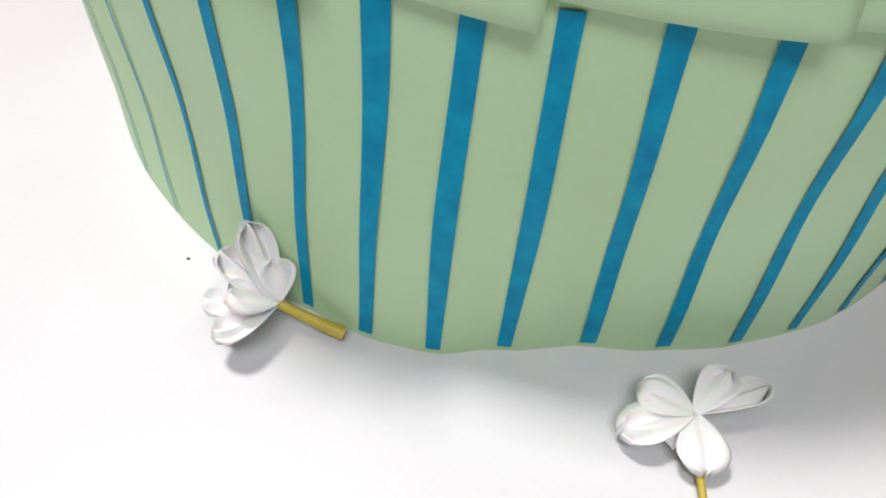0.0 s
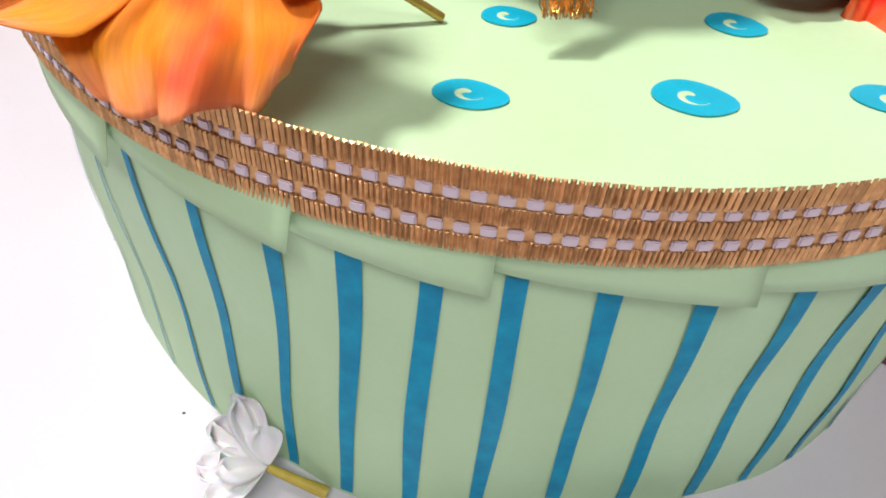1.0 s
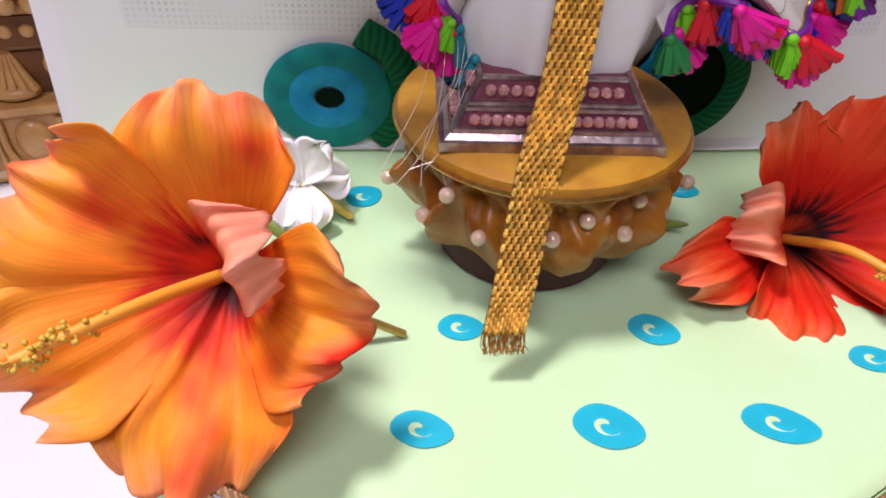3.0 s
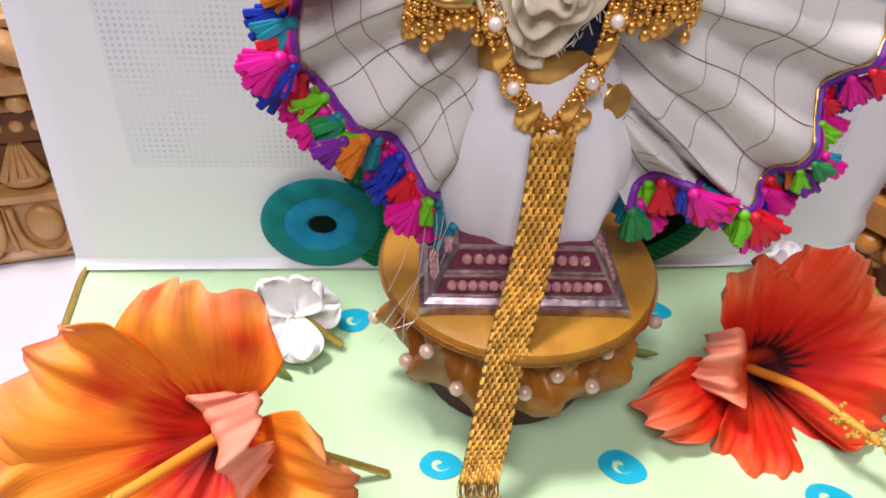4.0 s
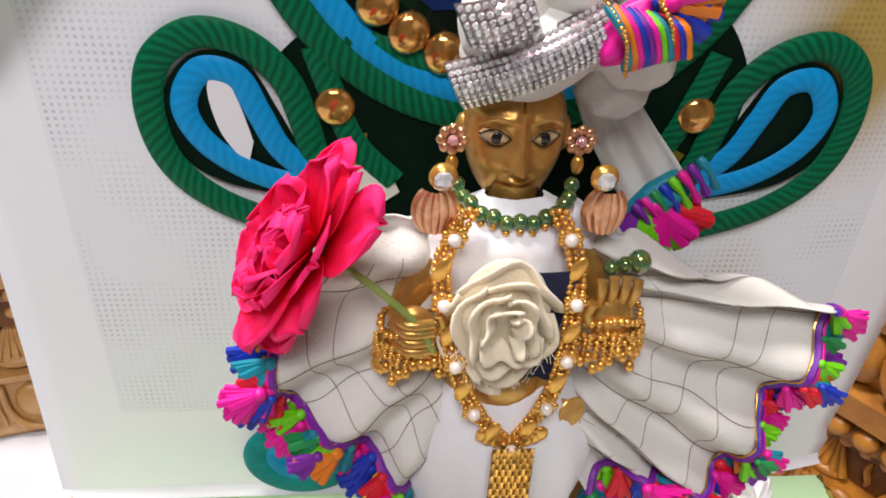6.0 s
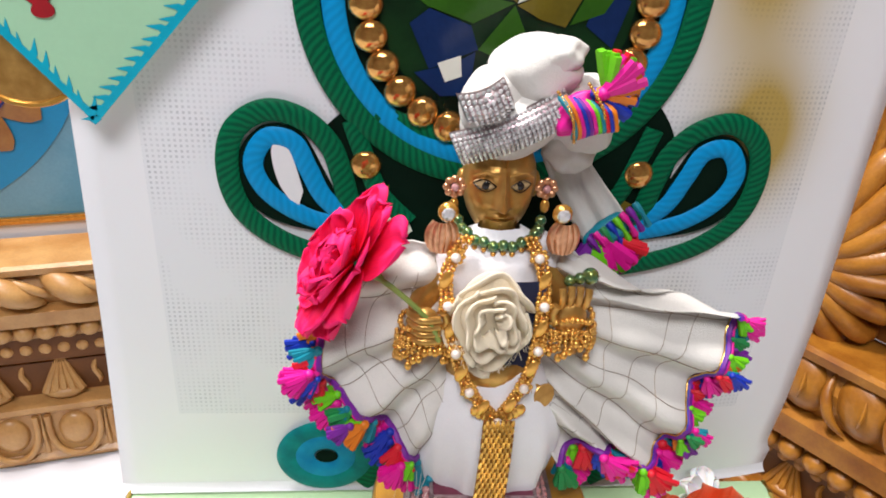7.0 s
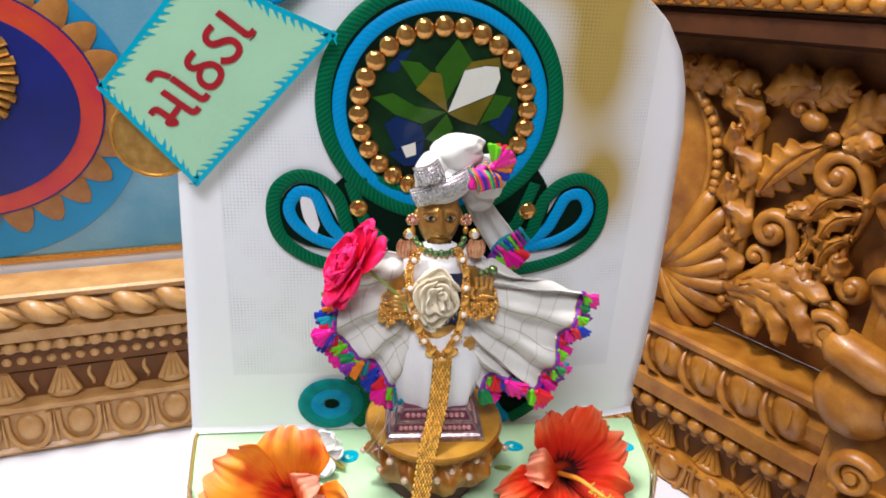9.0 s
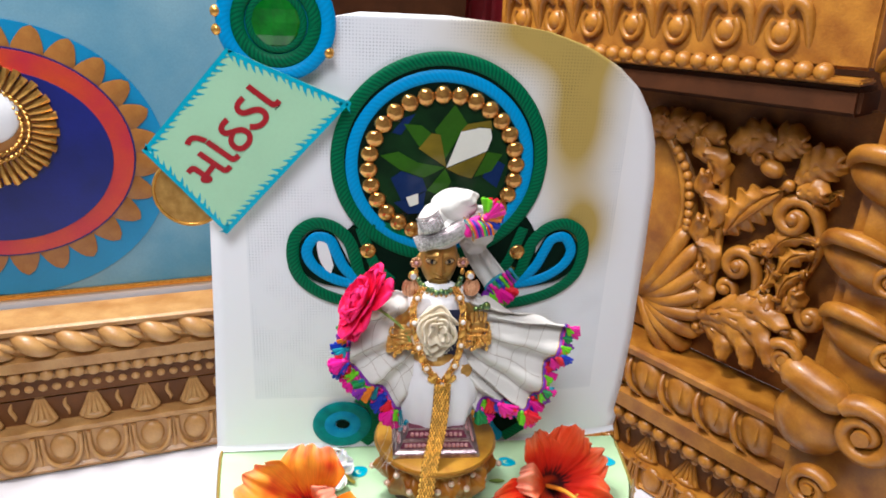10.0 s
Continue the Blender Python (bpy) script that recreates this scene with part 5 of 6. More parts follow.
def flat(pts, mat, d, name, n=60, thick=0.0006, parent=None):
    line = spline([(x, 0, z) for x, z in pts], n) if n else [Vector((x, 0, z)) for x, z in pts]
    o = [(p.x, p.z) for p in line]
    return part(name, Shape().slab(o, lambda a, b, q: on_panel(a, b, d - q), thick), mat, parent or panel, smooth=False)


AX = 0.1485


def oval(cx, cz, rx, rz, n=24, egg=0.0):
    return [(cx + rx * math.cos(g) * (1 + egg * math.sin(g)), cz + rz * math.sin(g)) for g in [2 * math.pi * i / n for i in range(n + 1)]]


flat([(AX - 0.055, 0.43), (AX - 0.075, 0.41), (AX - 0.093, 0.39), (AX - 0.080, 0.36), (AX - 0.065, 0.335), (AX - 0.02, 0.32), (AX + 0.02, 0.32), (AX + 0.065, 0.335), (AX + 0.085, 0.355), (AX + 0.092, 0.385), (AX + 0.08, 0.41), (AX + 0.055, 0.43)], M_DARKG, 0.0004, "dark_ground")
flat(oval(0.1435, 0.4640, 0.092, 0.090)[:-1], M_DARKG, 0.0008, "dark_ground", 0)
cord(oval(0.1430, 0.4640, 0.0930, 0.0912), 0.0062, M_ROPEG, 0.0014, 160, True, name="green_cord")
cord(oval(0.1430, 0.4610, 0.0805, 0.0795), 0.0054, M_ROPEB, 0.0014, 150, True, name="blue_cord")
gem = flat(oval(0.1440, 0.4600, 0.0610, 0.0600)[:-1], M_GEM, 0.0013, "green_gem", 0)
# cut star of flat facets under the table of the stone
for mat, d, pts in (
        (M_GEML, 0.0020, [(0.153, 0.516), (0.136, 0.493), (0.146, 0.466), (0.160, 0.492), (0.165, 0.499)]),
        (M_GEMY, 0.0024, [(0.122, 0.476), (0.133, 0.490), (0.141, 0.489), (0.148, 0.459)]),
        (M_GEML, 0.0021, [(0.108, 0.498), (0.124, 0.497), (0.134, 0.489), (0.123, 0.477)]),
        (M_GEML, 0.0022, [(0.088, 0.469), (0.104, 0.473), (0.122, 0.463), (0.147, 0.459), (0.128, 0.449), (0.106, 0.456)]),
        (M_GEMB, 0.0023, [(0.098, 0.448), (0.107, 0.455), (0.127, 0.448), (0.131, 0.437), (0.108, 0.427)]),
        (M_GEMB, 0.0022, [(0.101, 0.425), (0.120, 0.430), (0.130, 0.436), (0.128, 0.415), (0.114, 0.414)]),
        (M_GEMW, 0.0026, [(0.112, 0.430), (0.123, 0.434), (0.124, 0.424), (0.116, 0.421)]),
        (M_GEML, 0.0024, [(0.131, 0.437), (0.147, 0.458), (0.153, 0.446), (0.146, 0.431)]),
        (M_GEMY, 0.0025, [(0.148, 0.458), (0.184, 0.474), (0.172, 0.449), (0.160, 0.452)]),
        (M_GEMB, 0.0020, [(0.188, 0.470), (0.202, 0.462), (0.196, 0.440), (0.182, 0.450)]),
        (M_GEML, 0.0021, [(0.185, 0.474), (0.199, 0.472), (0.190, 0.456), (0.174, 0.450)]),
        (M_GEMB, 0.0019, [(0.098, 0.490), (0.108, 0.503), (0.118, 0.507), (0.106, 0.488)]),
        (M_GEMY, 0.0027, [(0.159, 0.492), (0.165, 0.499), (0.186, 0.503), (0.188, 0.494), (0.178, 0.497)])):
    flat(pts, mat, d, "facet", 0, parent=gem)
flat([(0.1480, 0.4590), (0.1595, 0.4920), (0.1760, 0.4960), (0.1860, 0.4955), (0.1880, 0.4870), (0.1840, 0.4750)], M_GEMW, 0.0030, "bright_facet", 0, parent=gem)
M_BEADP = material("golden_bead_print", (0.92, 0.52, 0.13), 0.14, 0.8, grain=0.1, scale=200, second=(0.55, 0.22, 0.05), coat=0.5)
bead_mesh = None
for k in range(28):
    g = 2 * math.pi * k / 28 + 0.05
    p = on_panel(0.1450 + 0.0675 * math.cos(g), 0.4590 + 0.0655 * math.sin(g), 0.0026)
    m = Matrix.Translation(p) @ Matrix.Rotation(-g, 4, "Y")
    if bead_mesh is None:
        bead_mesh = part("gold_bead", Shape().ball((0, 0, 0), (0.0084, 0.0040, 0.0076), 14, 9), M_BEADP, panel, m=m)
        bore = part("bead_bore", Shape().ball((0.001, -0.0022, 0), (0.0020, 0.0010, 0.0024), 10, 6), M_MAROON, bead_mesh)
    else:
        same_mesh("bead_bore", bore, same_mesh("gold_bead", bead_mesh, panel, m), bore.matrix_basis)
for x, z in ((0.078, 0.377), (0.2215, 0.3755)):
    part("gold_bead", Shape().ball((0, 0, 0), (0.0078, 0.0034, 0.0078), 14, 9), M_BEADP, panel, m=Matrix.Translation(on_panel(x, z, 0.002)))
flat([(0.079, 0.363), (0.090, 0.366), (0.090, 0.352), (0.081, 0.352)], M_GEMY, 0.0012, "facet", 0)
flat([(0.083, 0.352), (0.098, 0.352), (0.103, 0.340), (0.092, 0.332), (0.081, 0.343)], M_GEMW, 0.0014, "bright_facet", 0)
flat([(0.213, 0.362), (0.221, 0.358), (0.216, 0.349), (0.209, 0.353)], M_GEMY, 0.0012, "facet", 0)
for sx in (-1, 1):
    def mir(pts, sx=sx):
        return [(AX + sx * (x - AX), z) for x, z in pts] if sx < 0 else pts

    lobe = [(0.198, 0.318), (0.230, 0.322), (0.262, 0.333), (0.282, 0.350), (0.2885, 0.372), (0.284, 0.393), (0.268, 0.404), (0.250, 0.400), (0.237, 0.387), (0.231, 0.370), (0.226, 0.352), (0.215, 0.338)]
    flat(mir([(0.222, 0.335), (0.262, 0.343), (0.281, 0.358), (0.283, 0.380), (0.270, 0.396), (0.252, 0.394), (0.241, 0.375)]), M_DARKG, 0.0006, "dark_ground")
    cord(mir(lobe), 0.0058, M_ROPEG, 0.0014, 80, name="green_cord")
    cord(mir([(0.222, 0.341), (0.248, 0.347), (0.268, 0.360), (0.2755, 0.376), (0.268, 0.390), (0.255, 0.388), (0.248, 0.374), (0.240, 0.358), (0.224, 0.344)]), 0.0050, M_ROPEB, 0.0016, 70, name="blue_cord")
    cord(mir([(0.172, 0.393), (0.196, 0.397), (0.214, 0.405)]), 0.0055, M_ROPEG, 0.0012, 40, name="green_cord")
    cord(mir([(0.226, 0.400), (0.221, 0.385), (0.212, 0.362), (0.196, 0.345)]), 0.0050, M_ROPEG, 0.0012, 40, name="green_cord")
flat([(0.043, 0.352), (0.034, 0.366), (0.031, 0.384), (0.037, 0.389), (0.042, 0.378), (0.046, 0.362)], M_PAPER, 0.0022, "bare_gap")
# printed coil and scroll at the foot
M_COILT = material("teal_print", (0.0, 0.30, 0.29), 0.55, grain=0.12, scale=90, second=(0.0, 0.17, 0.20), gloss=0.2)
M_COILB = material("sky_print", (0.01, 0.36, 0.62), 0.55, grain=0.10, scale=90, second=(0.0, 0.22, 0.50), gloss=0.2)
for r0, mat, w in ((0.0225, M_COILT, 0.0068), (0.0130, M_COILB, 0.0066)):
    cord([(0.0540 + r0 * 1.05 * math.cos(g), 0.1835 + r0 * 0.92 * math.sin(g)) for g in [2 * math.pi * i / 20 for i in range(21)]], w, mat, 0.0016, 70, True, name="coiled_cord")
flat(oval(0.0545, 0.1835, 0.0070, 0.0048)[:-1], M_DARKG, 0.0024, "coil_eye", 0)
cord([(0.076, 0.160), (0.086, 0.172), (0.090, 0.190), (0.084, 0.206), (0.070, 0.216)], 0.0075, M_ROPEG, 0.0010, 40, name="green_cord")
flat([(0.206, 0.160), (0.222, 0.160), (0.244, 0.176), (0.250, 0.196), (0.240, 0.214), (0.215, 0.216), (0.200, 0.20)], M_DARKG, 0.0006, "dark_ground")
cord([(0.225, 0.160), (0.246, 0.176), (0.252, 0.196), (0.243, 0.214), (0.224, 0.222)], 0.0062, M_ROPEG, 0.0012, 40, name="green_cord")
cord([(0.222, 0.159), (0.210, 0.172), (0.204, 0.190), (0.214, 0.206)], 0.0062, M_ROPEB, 0.0014, 40, name="blue_cord")

# ---- name card tied to the panel ----
CY = 0.4035
card = thing("lettered_card", "mint green card with turquoise brushed border and red handwriting", "card")
corners = [(-0.047, 0.398), (-0.1115, 0.4725), (-0.0385, 0.5585), (0.0615, 0.5175)]


def on_card(a, b, d=0.0):
    return Vector((a, CY - d, b))


part("card_sheet", Shape().slab(corners, lambda a, b, q: on_card(a, b, -q), 0.0012), M_MINT, card, smooth=False)
mid = Vector((-0.033, 0.486))
for i in range(4):
    a, b = Vector(corners[i]), Vector(corners[(i + 1) % 4])
    d = (b - a).normalized()
    inn = Vector((-d.y, d.x))
    if inn.dot(mid - a) < 0:
        inn = -inn
    ln = (b - a).length
    part("border_line", Shape().slab([tuple(a), tuple(b), tuple(b + inn * 0.0035), tuple(a + inn * 0.0035)], lambda x, y, q: on_card(x, y, 0.0004 - q), 0.0003), M_INK2, card, smooth=False)
    n = int(ln / 0.0062)
    for k in range(n):
        o = a + d * (ln * (k + 0.3) / n)
        h = 0.0085 * rnd.uniform(0.7, 1.25)
        part("brush_stroke", Shape().slab([tuple(o), tuple(o + d * 0.0050), tuple(o + d * 0.0052 + inn * h * 0.5), tuple(o + d * 0.0075 + inn * h), tuple(o + d * 0.0022 + inn * h * 0.55)],
                                          lambda x, y, q: on_card(x, y, 0.0005 - q), 0.0003), M_INK2, card, smooth=False)
# handwriting in red marker
fc = bpy.data.curves.new("handwriting", "FONT")
fc.body = "મોઠડા"
fc.size = 0.047
fc.extrude = 0.0003
fc.offset = 0.0005
fc.materials.append(M_RED)
word = new("handwriting", fc)
word.parent = card
word.matrix_basis = Matrix.Translation(on_card(-0.0560, 0.4370, 0.0007)) @ Matrix.Rotation(radians(90), 4, "X") @ Matrix.Rotation(radians(53), 4, "Z")
tagged(word, "red handwritten word")
part("knot_stitch", Shape().tube([(-0.001, CY - 0.001, 0.510), (0.003, CY - 0.001, 0.514)], 0.0003, 4), M_PUPIL, card)
# round jewel print above the card
badge = thing("round_jewel_badge", "round green glass jewel in blue and green cord rings", "badge", (0.002, 0.4085, 0.580))
part("base_disc", Shape().tube([(0, 0.0, 0), (0, 0.0015, 0)], 0.047, 40, ref=(0, 0, 1)), M_AZURE, badge)
for r, w, mat in ((0.0415, 0.0062, M_ROPEB), (0.0310, 0.0058, M_ROPEG), (0.0215, 0.0030, M_ROPEG)):
    part("cord_ring", Shape().tube([(r * math.cos(g), -0.0015, r * math.sin(g)) for g in [2 * math.pi * i / 60 for i in range(60)]], w, 8, flat=0.5, closed=True), mat, badge)
M_EMER = material("emerald_glass", (0.01, 0.28, 0.02), 0.08, grain=0.15, scale=60, second=(0.0, 0.08, 0.01), coat=0.6)
part("jewel", Shape().ball((0, -0.001, 0), (0.0205, 0.005, 0.0205), 11, 6), M_EMER, badge, smooth=False)
for g in (2.7, 3.0, 3.3, -0.5):
    part("gold_bead", Shape().ball((0.0475 * math.cos(g), -0.001, 0.0475 * math.sin(g)), 0.0048, 10, 7), M_JEWEL, badge)
coin = thing("gilt_disc", "gilt metal disc behind the card's lower edge", "disc", (-0.078, 0.4105, 0.434))
part("disc", Shape().tube([(0, 0, 0), (0, 0.002, 0)], lambda q: 0.030, 36, ref=(0, 0, 1)), M_BRASS, coin)
part("rim", Shape().tube([(0.030 * math.cos(g), 0, 0.030 * math.sin(g)) for g in [2 * math.pi * i / 48 for i in range(48)]], 0.0016, 6, closed=True), M_JEWEL, coin)

# ---- carved wooden surround ----
MR = Matrix(((0.55, 0.835, 0, 0.42), (-0.835, 0.55, 0, 0.53), (0, 0, 1, 0), (0, 0, 0, 1)))
ML = Matrix(((0.976, -0.219, 0, -0.12), (0.219, 0.976, 0, 0.62), (0, 0, 1, 0), (0, 0, 0, 1)))


def carved_base(name, label, m, x0, x1, mat, group, levels=((0.0, 0.0), (0.25, 0.25)), big=1.0, round_lobes=False):
    """A moulded plinth: egg band, shell band, dentils, beads, step, gadroons. x along it, y into the wall."""
    th = thing(name, label, "moulding", m=m, group=group)

    def lv(z):
        for (a, za), (b, zb) in zip(levels, levels[1:]):
            if a <= z <= b:
                return za + (zb - za) * (z - a) / (b - a)
        return z

    prof = [(0.0, 0.003), (-0.002, 0.008), (0.002, 0.012), (0.004, 0.056), (0.0, 0.060), (0.0, 0.066), (0.016, 0.068), (0.018, 0.106), (0.012, 0.109), (0.012, 0.134),
            (0.006, 0.136), (0.008, 0.152), (-0.004, 0.154), (-0.005, 0.168), (0.006, 0.171), (0.000, 0.180), (-0.001, 0.190), (0.005, 0.201), (-0.003, 0.203), (-0.004, 0.209), (0.0, 0.211)]
    prof = [(y * big, lv(z)) for y, z in prof]
    s = Shape()
    n = len(prof)
    for x in (x0, x1):
        s.v += [(x, y, z) for y, z in prof] + [(x, 0.055, lv(0.211)), (x, 0.055, lv(0.003))]
        s.uv += [(x, z) for y, z in prof] + [(x, 0), (x, 0)]
    k = n + 2
    s.f += [(i, (i + 1) % k, (i + 1) % k + k, i + k) for i in range(k)] + [tuple(range(k)), tuple(range(k, 2 * k))[::-1]]
    s.mi += [0] * len(s.f)
    part("moulded_body", s, mat, th, smooth=False)
    # darker strips and foot block: shade of the recessed bands and gap as colour
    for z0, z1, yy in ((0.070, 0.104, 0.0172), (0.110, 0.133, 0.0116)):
        part("recess_shade_strip", Shape().block(((x0 + x1) / 2, yy * big - 0.0002, (lv(z0) + lv(z1)) / 2), (x1 - x0 - 0.004, 0.003, lv(z1) - lv(z0))), M_WOODM, th, smooth=False)
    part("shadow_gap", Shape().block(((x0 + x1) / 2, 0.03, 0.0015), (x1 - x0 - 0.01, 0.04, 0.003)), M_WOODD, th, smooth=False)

    def run(nm, pitch, shape, z, y, grow=1.0):
        pitch *= grow
        cnt = int((x1 - x0) / pitch)
        first = None
        for i in range(cnt):
            mm = Matrix.Translation((x0 + pitch * (i + 0.5), y * big, lv(z))) @ Matrix.Scale(grow, 4)
            if first is None:
                first = part(nm, shape, mat, th, m=mm)
            else:
                same_mesh(nm, first, th, mm)

    egg = Shape().ball((0, 0.001, 0.002), (0.0150, 0.0085, 0.0185), 14, 10)
    egg.tube(spline([(-0.0215, -0.001, 0.021), (-0.0205, -0.003, -0.004), (-0.0125, -0.004, -0.0195), (0, -0.004, -0.0245), (0.0125, -0.004, -0.0195), (0.0205, -0.003, -0.004), (0.0215, -0.001, 0.021)], 20), 0.0030, 8)
    egg.tube([(0.0262, 0.001, 0.022), (0.0262, -0.002, 0.0), (0.0262, 0.001, -0.022)], lambda q: 0.0008 + 0.0022 * q, 6)
    run("egg", 0.053, egg, 0.034, 0.0025)
    sh = Shape().ball((0, 0.0, -0.0145), (0.0180, 0.011, 0.0065), 18, 8)
    for a in (-0.8, -0.4, 0.0, 0.4, 0.8):
        sh.tube([(0.004 * a, 0.002, 0.019), (0.010 * a, -0.002, 0.006), (0.019 * a, -0.005, -0.012)], lambda q: 0.0012 + 0.0026 * q, 7)
    sh.tube(spline([(0.0300, 0.002, 0.016), (0.0270, -0.001, 0.006), (0.0310, -0.002, -0.004), (0.0300, 0.001, -0.012)], 10), lambda q: 0.0010 + 0.0018 * math.sin(math.pi * q), 6)
    run("shell", 0.060, sh, 0.087, 0.0155)
    run("small_bead", 0.0150, Shape().ball((0, 0, 0), (0.0058, 0.0050, 0.0056), 10, 7), 0.122, 0.0115)
    run("bead", 0.0172, Shape().ball((0, 0, 0), (0.0083, 0.0083, 0.0080), 12, 8), 0.1445, 0.004, big)
    gd = Shape()
    if round_lobes:
        gd.ball((0, 0.002, 0), (0.0165, 0.0120, 0.0215), 18, 12, Matrix.Rotation(radians(-24), 3, "Y"))
        gd.tube(spline([(-0.022, 0.002, 0.016), (-0.021, -0.007, 0.004), (-0.014, -0.010, -0.010), (-0.004, -0.004, -0.021)], 10), lambda q: 0.0006 + 0.0030 * math.sin(math.pi * q), 8)
        gd.tube(spline([(0.002, -0.008, 0.012), (0.0035, -0.0118, 0.002), (0.002, -0.0095, -0.008)], 8), lambda q: 0.0003 + 0.0010 * math.sin(math.pi * q), 6)
        run("lobe", 0.038, gd, 0.188, 0.003, big)
        return th
    gd.tube(spline([(-0.024, 0.006, 0.014), (-0.010, -0.004, 0.008), (0.006, -0.007, -0.002), (0.022, 0.003, -0.014)], 14), lambda q: 0.0020 + 0.0095 * math.sin(math.pi * min(1, q * 0.95 + 0.04)), 12)
    gd.tube(spline([(-0.006, 0.002, 0.015), (0.008, -0.006, 0.009), (0.022, -0.005, 0.0), (0.030, 0.003, -0.010)], 10), lambda q: 0.0008 + 0.0035 * math.sin(math.pi * q), 8)
    run("gadroon", 0.046, gd, 0.186, 0.0025)
    return th


carved_base("carved_plinth", "honey-coloured carved wooden plinth with egg, shell and bead bands", ML, -0.95, 0.26, M_WOODL, "carved plinths")
carved_base("carved_plinth", "golden-brown carved wooden plinth running to the scrolled post", MR, -0.24, 0.20, M_WOOD, "carved plinths",
            ((0.0, 0.0), (0.066, 0.034), (0.108, 0.070), (0.136, 0.080), (0.152, 0.104), (0.169, 0.130), (0.205, 0.188), (0.25, 0.24)), 1.25, True)

# picture behind the plinth
pic = thing("framed_print", "light blue print with an ultramarine disc and ochre petals", "picture", m=ML @ Matrix.Translation((0, 0.06, 0)))
part("print_sheet", Shape().block((-0.40, 0.004, 0.50), (1.10, 0.004, 0.56)), M_BLUEP, pic, smooth=False)
part("white_margin", Shape().block((-0.40, 0.0035, 0.208), (1.10, 0.006, 0.03)), M_PAPER, pic, smooth=False)
part("gilt_strip", Shape().block((-0.40, -0.001, 0.2255), (1.10, 0.008, 0.006), bevel=0.002), M_GOLD, pic)


def disc_layer(nm, cx, cz, rx, rz, y, mat, parent=None):
    return part(nm, Shape().slab([(cx + rx * math.cos(g), cz + rz * math.sin(g)) for g in [2 * math.pi * i / 72 for i in range(72)]], lambda a, b, q: (a, y + q, b), 0.001), mat, parent or pic, smooth=False)


DX, DZ = -0.204, 0.390
disc_layer("azure_oval", DX, DZ, 0.180, 0.162, 0.0005, M_AZURE)
CXP, CZP = -0.200, 0.402
pet = None
for k in range(27):
    g = 2 * math.pi * (k + 0.4) / 27
    c = (CXP + 0.138 * math.cos(g), CZP + 0.119 * math.sin(g))
    lean = math.atan2(math.sin(g) / 0.119, math.cos(g) / 0.138)
    mm = Matrix.Translation((c[0], 0.0, c[1])) @ Matrix.Rotation(-lean, 4, "Y")
    if pet is None:
        pet = part("ochre_petal", Shape().sheet(lambda u, v: (-0.012 + 0.042 * v, -0.0015 - 0.003 * math.cos((u - 0.5) * 3) * (1 - v), (u - 0.5) * 0.034 * math.sin(math.pi * min(0.5, 0.28 + 0.5 * v)) * math.sqrt(max(0, 1 - max(0, v - 0.25) ** 1.3 / 0.69))), 8, 10), M_OCHRE, pic, m=mm)
    else:
        same_mesh("ochre_petal", pet, pic, mm)
disc_layer("navy_line", CXP, CZP, 0.1405, 0.1215, -0.0045, M_ULTRA)
disc_layer("vermilion_ring", CXP, CZP, 0.1385, 0.1195, -0.0055, M_VERM)
disc_layer("ultramarine_disc", CXP - 0.002, CZP - 0.002, 0.118, 0.099, -0.0065, M_ULTRA)
RX, RZ = -0.206, 0.438
jw = part("gold_rosette", Shape().ball((RX, -0.006, RZ), (0.062, 0.005, 0.062), 40, 10), M_OCHRE, pic)
for k in range(44):
    g = 2 * math.pi * k / 44
    part("rosette_ray", Shape().tube([(RX + 0.044 * math.cos(g), -0.011, RZ + 0.044 * math.sin(g)), (RX + 0.056 * math.cos(g), -0.012, RZ + 0.056 * math.sin(g)), (RX + (0.067 + 0.003 * (k % 2)) * math.cos(g), -0.008, RZ + (0.067 + 0.003 * (k % 2)) * math.sin(g))], lambda q: 0.0016 + 0.0030 * q, 7), M_GOLD, jw)
for r, n in ((0.041, 40), (0.034, 34)):
    part("beaded_ring", Shape().tube([(RX + r * math.cos(g), -0.0115, RZ + r * math.sin(g)) for g in [2 * math.pi * i / (n * 4) for i in range(n * 4)]], lambda q, n=n: 0.0024 + 0.0009 * math.sin(q * n * 2 * math.pi), 7, closed=True), M_GOLD, jw)
part("white_centre", Shape().ball((RX + 0.001, -0.010, RZ + 0.012), (0.033, 0.008, 0.033), 24, 12), M_PAPER, jw)

# curled white sheet beside the plinth
curl = thing("curled_paper", "curled white paper sheet standing at the plinth", "paper", (-0.322, 0.45, 0.0))
solid(part("sheet", Shape().sheet(lambda u, v: (-0.16 * u + 0.008 * math.sin(4 * v) - 0.02 * v * v, 0.03 * math.sin(2 * u), 0.002 + 0.16 * v), 16, 16), M_PAPER, curl), 0.0006)


# carved panel of the surround
carving = thing("carved_side_panel", "golden-brown wooden panel carved with a shell oval and leaf scrolls", "carving", m=MR)
# board behind the leaves, depth shade put into its darker wood colour
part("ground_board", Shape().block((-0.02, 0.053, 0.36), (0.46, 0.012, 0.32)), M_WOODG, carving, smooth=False)


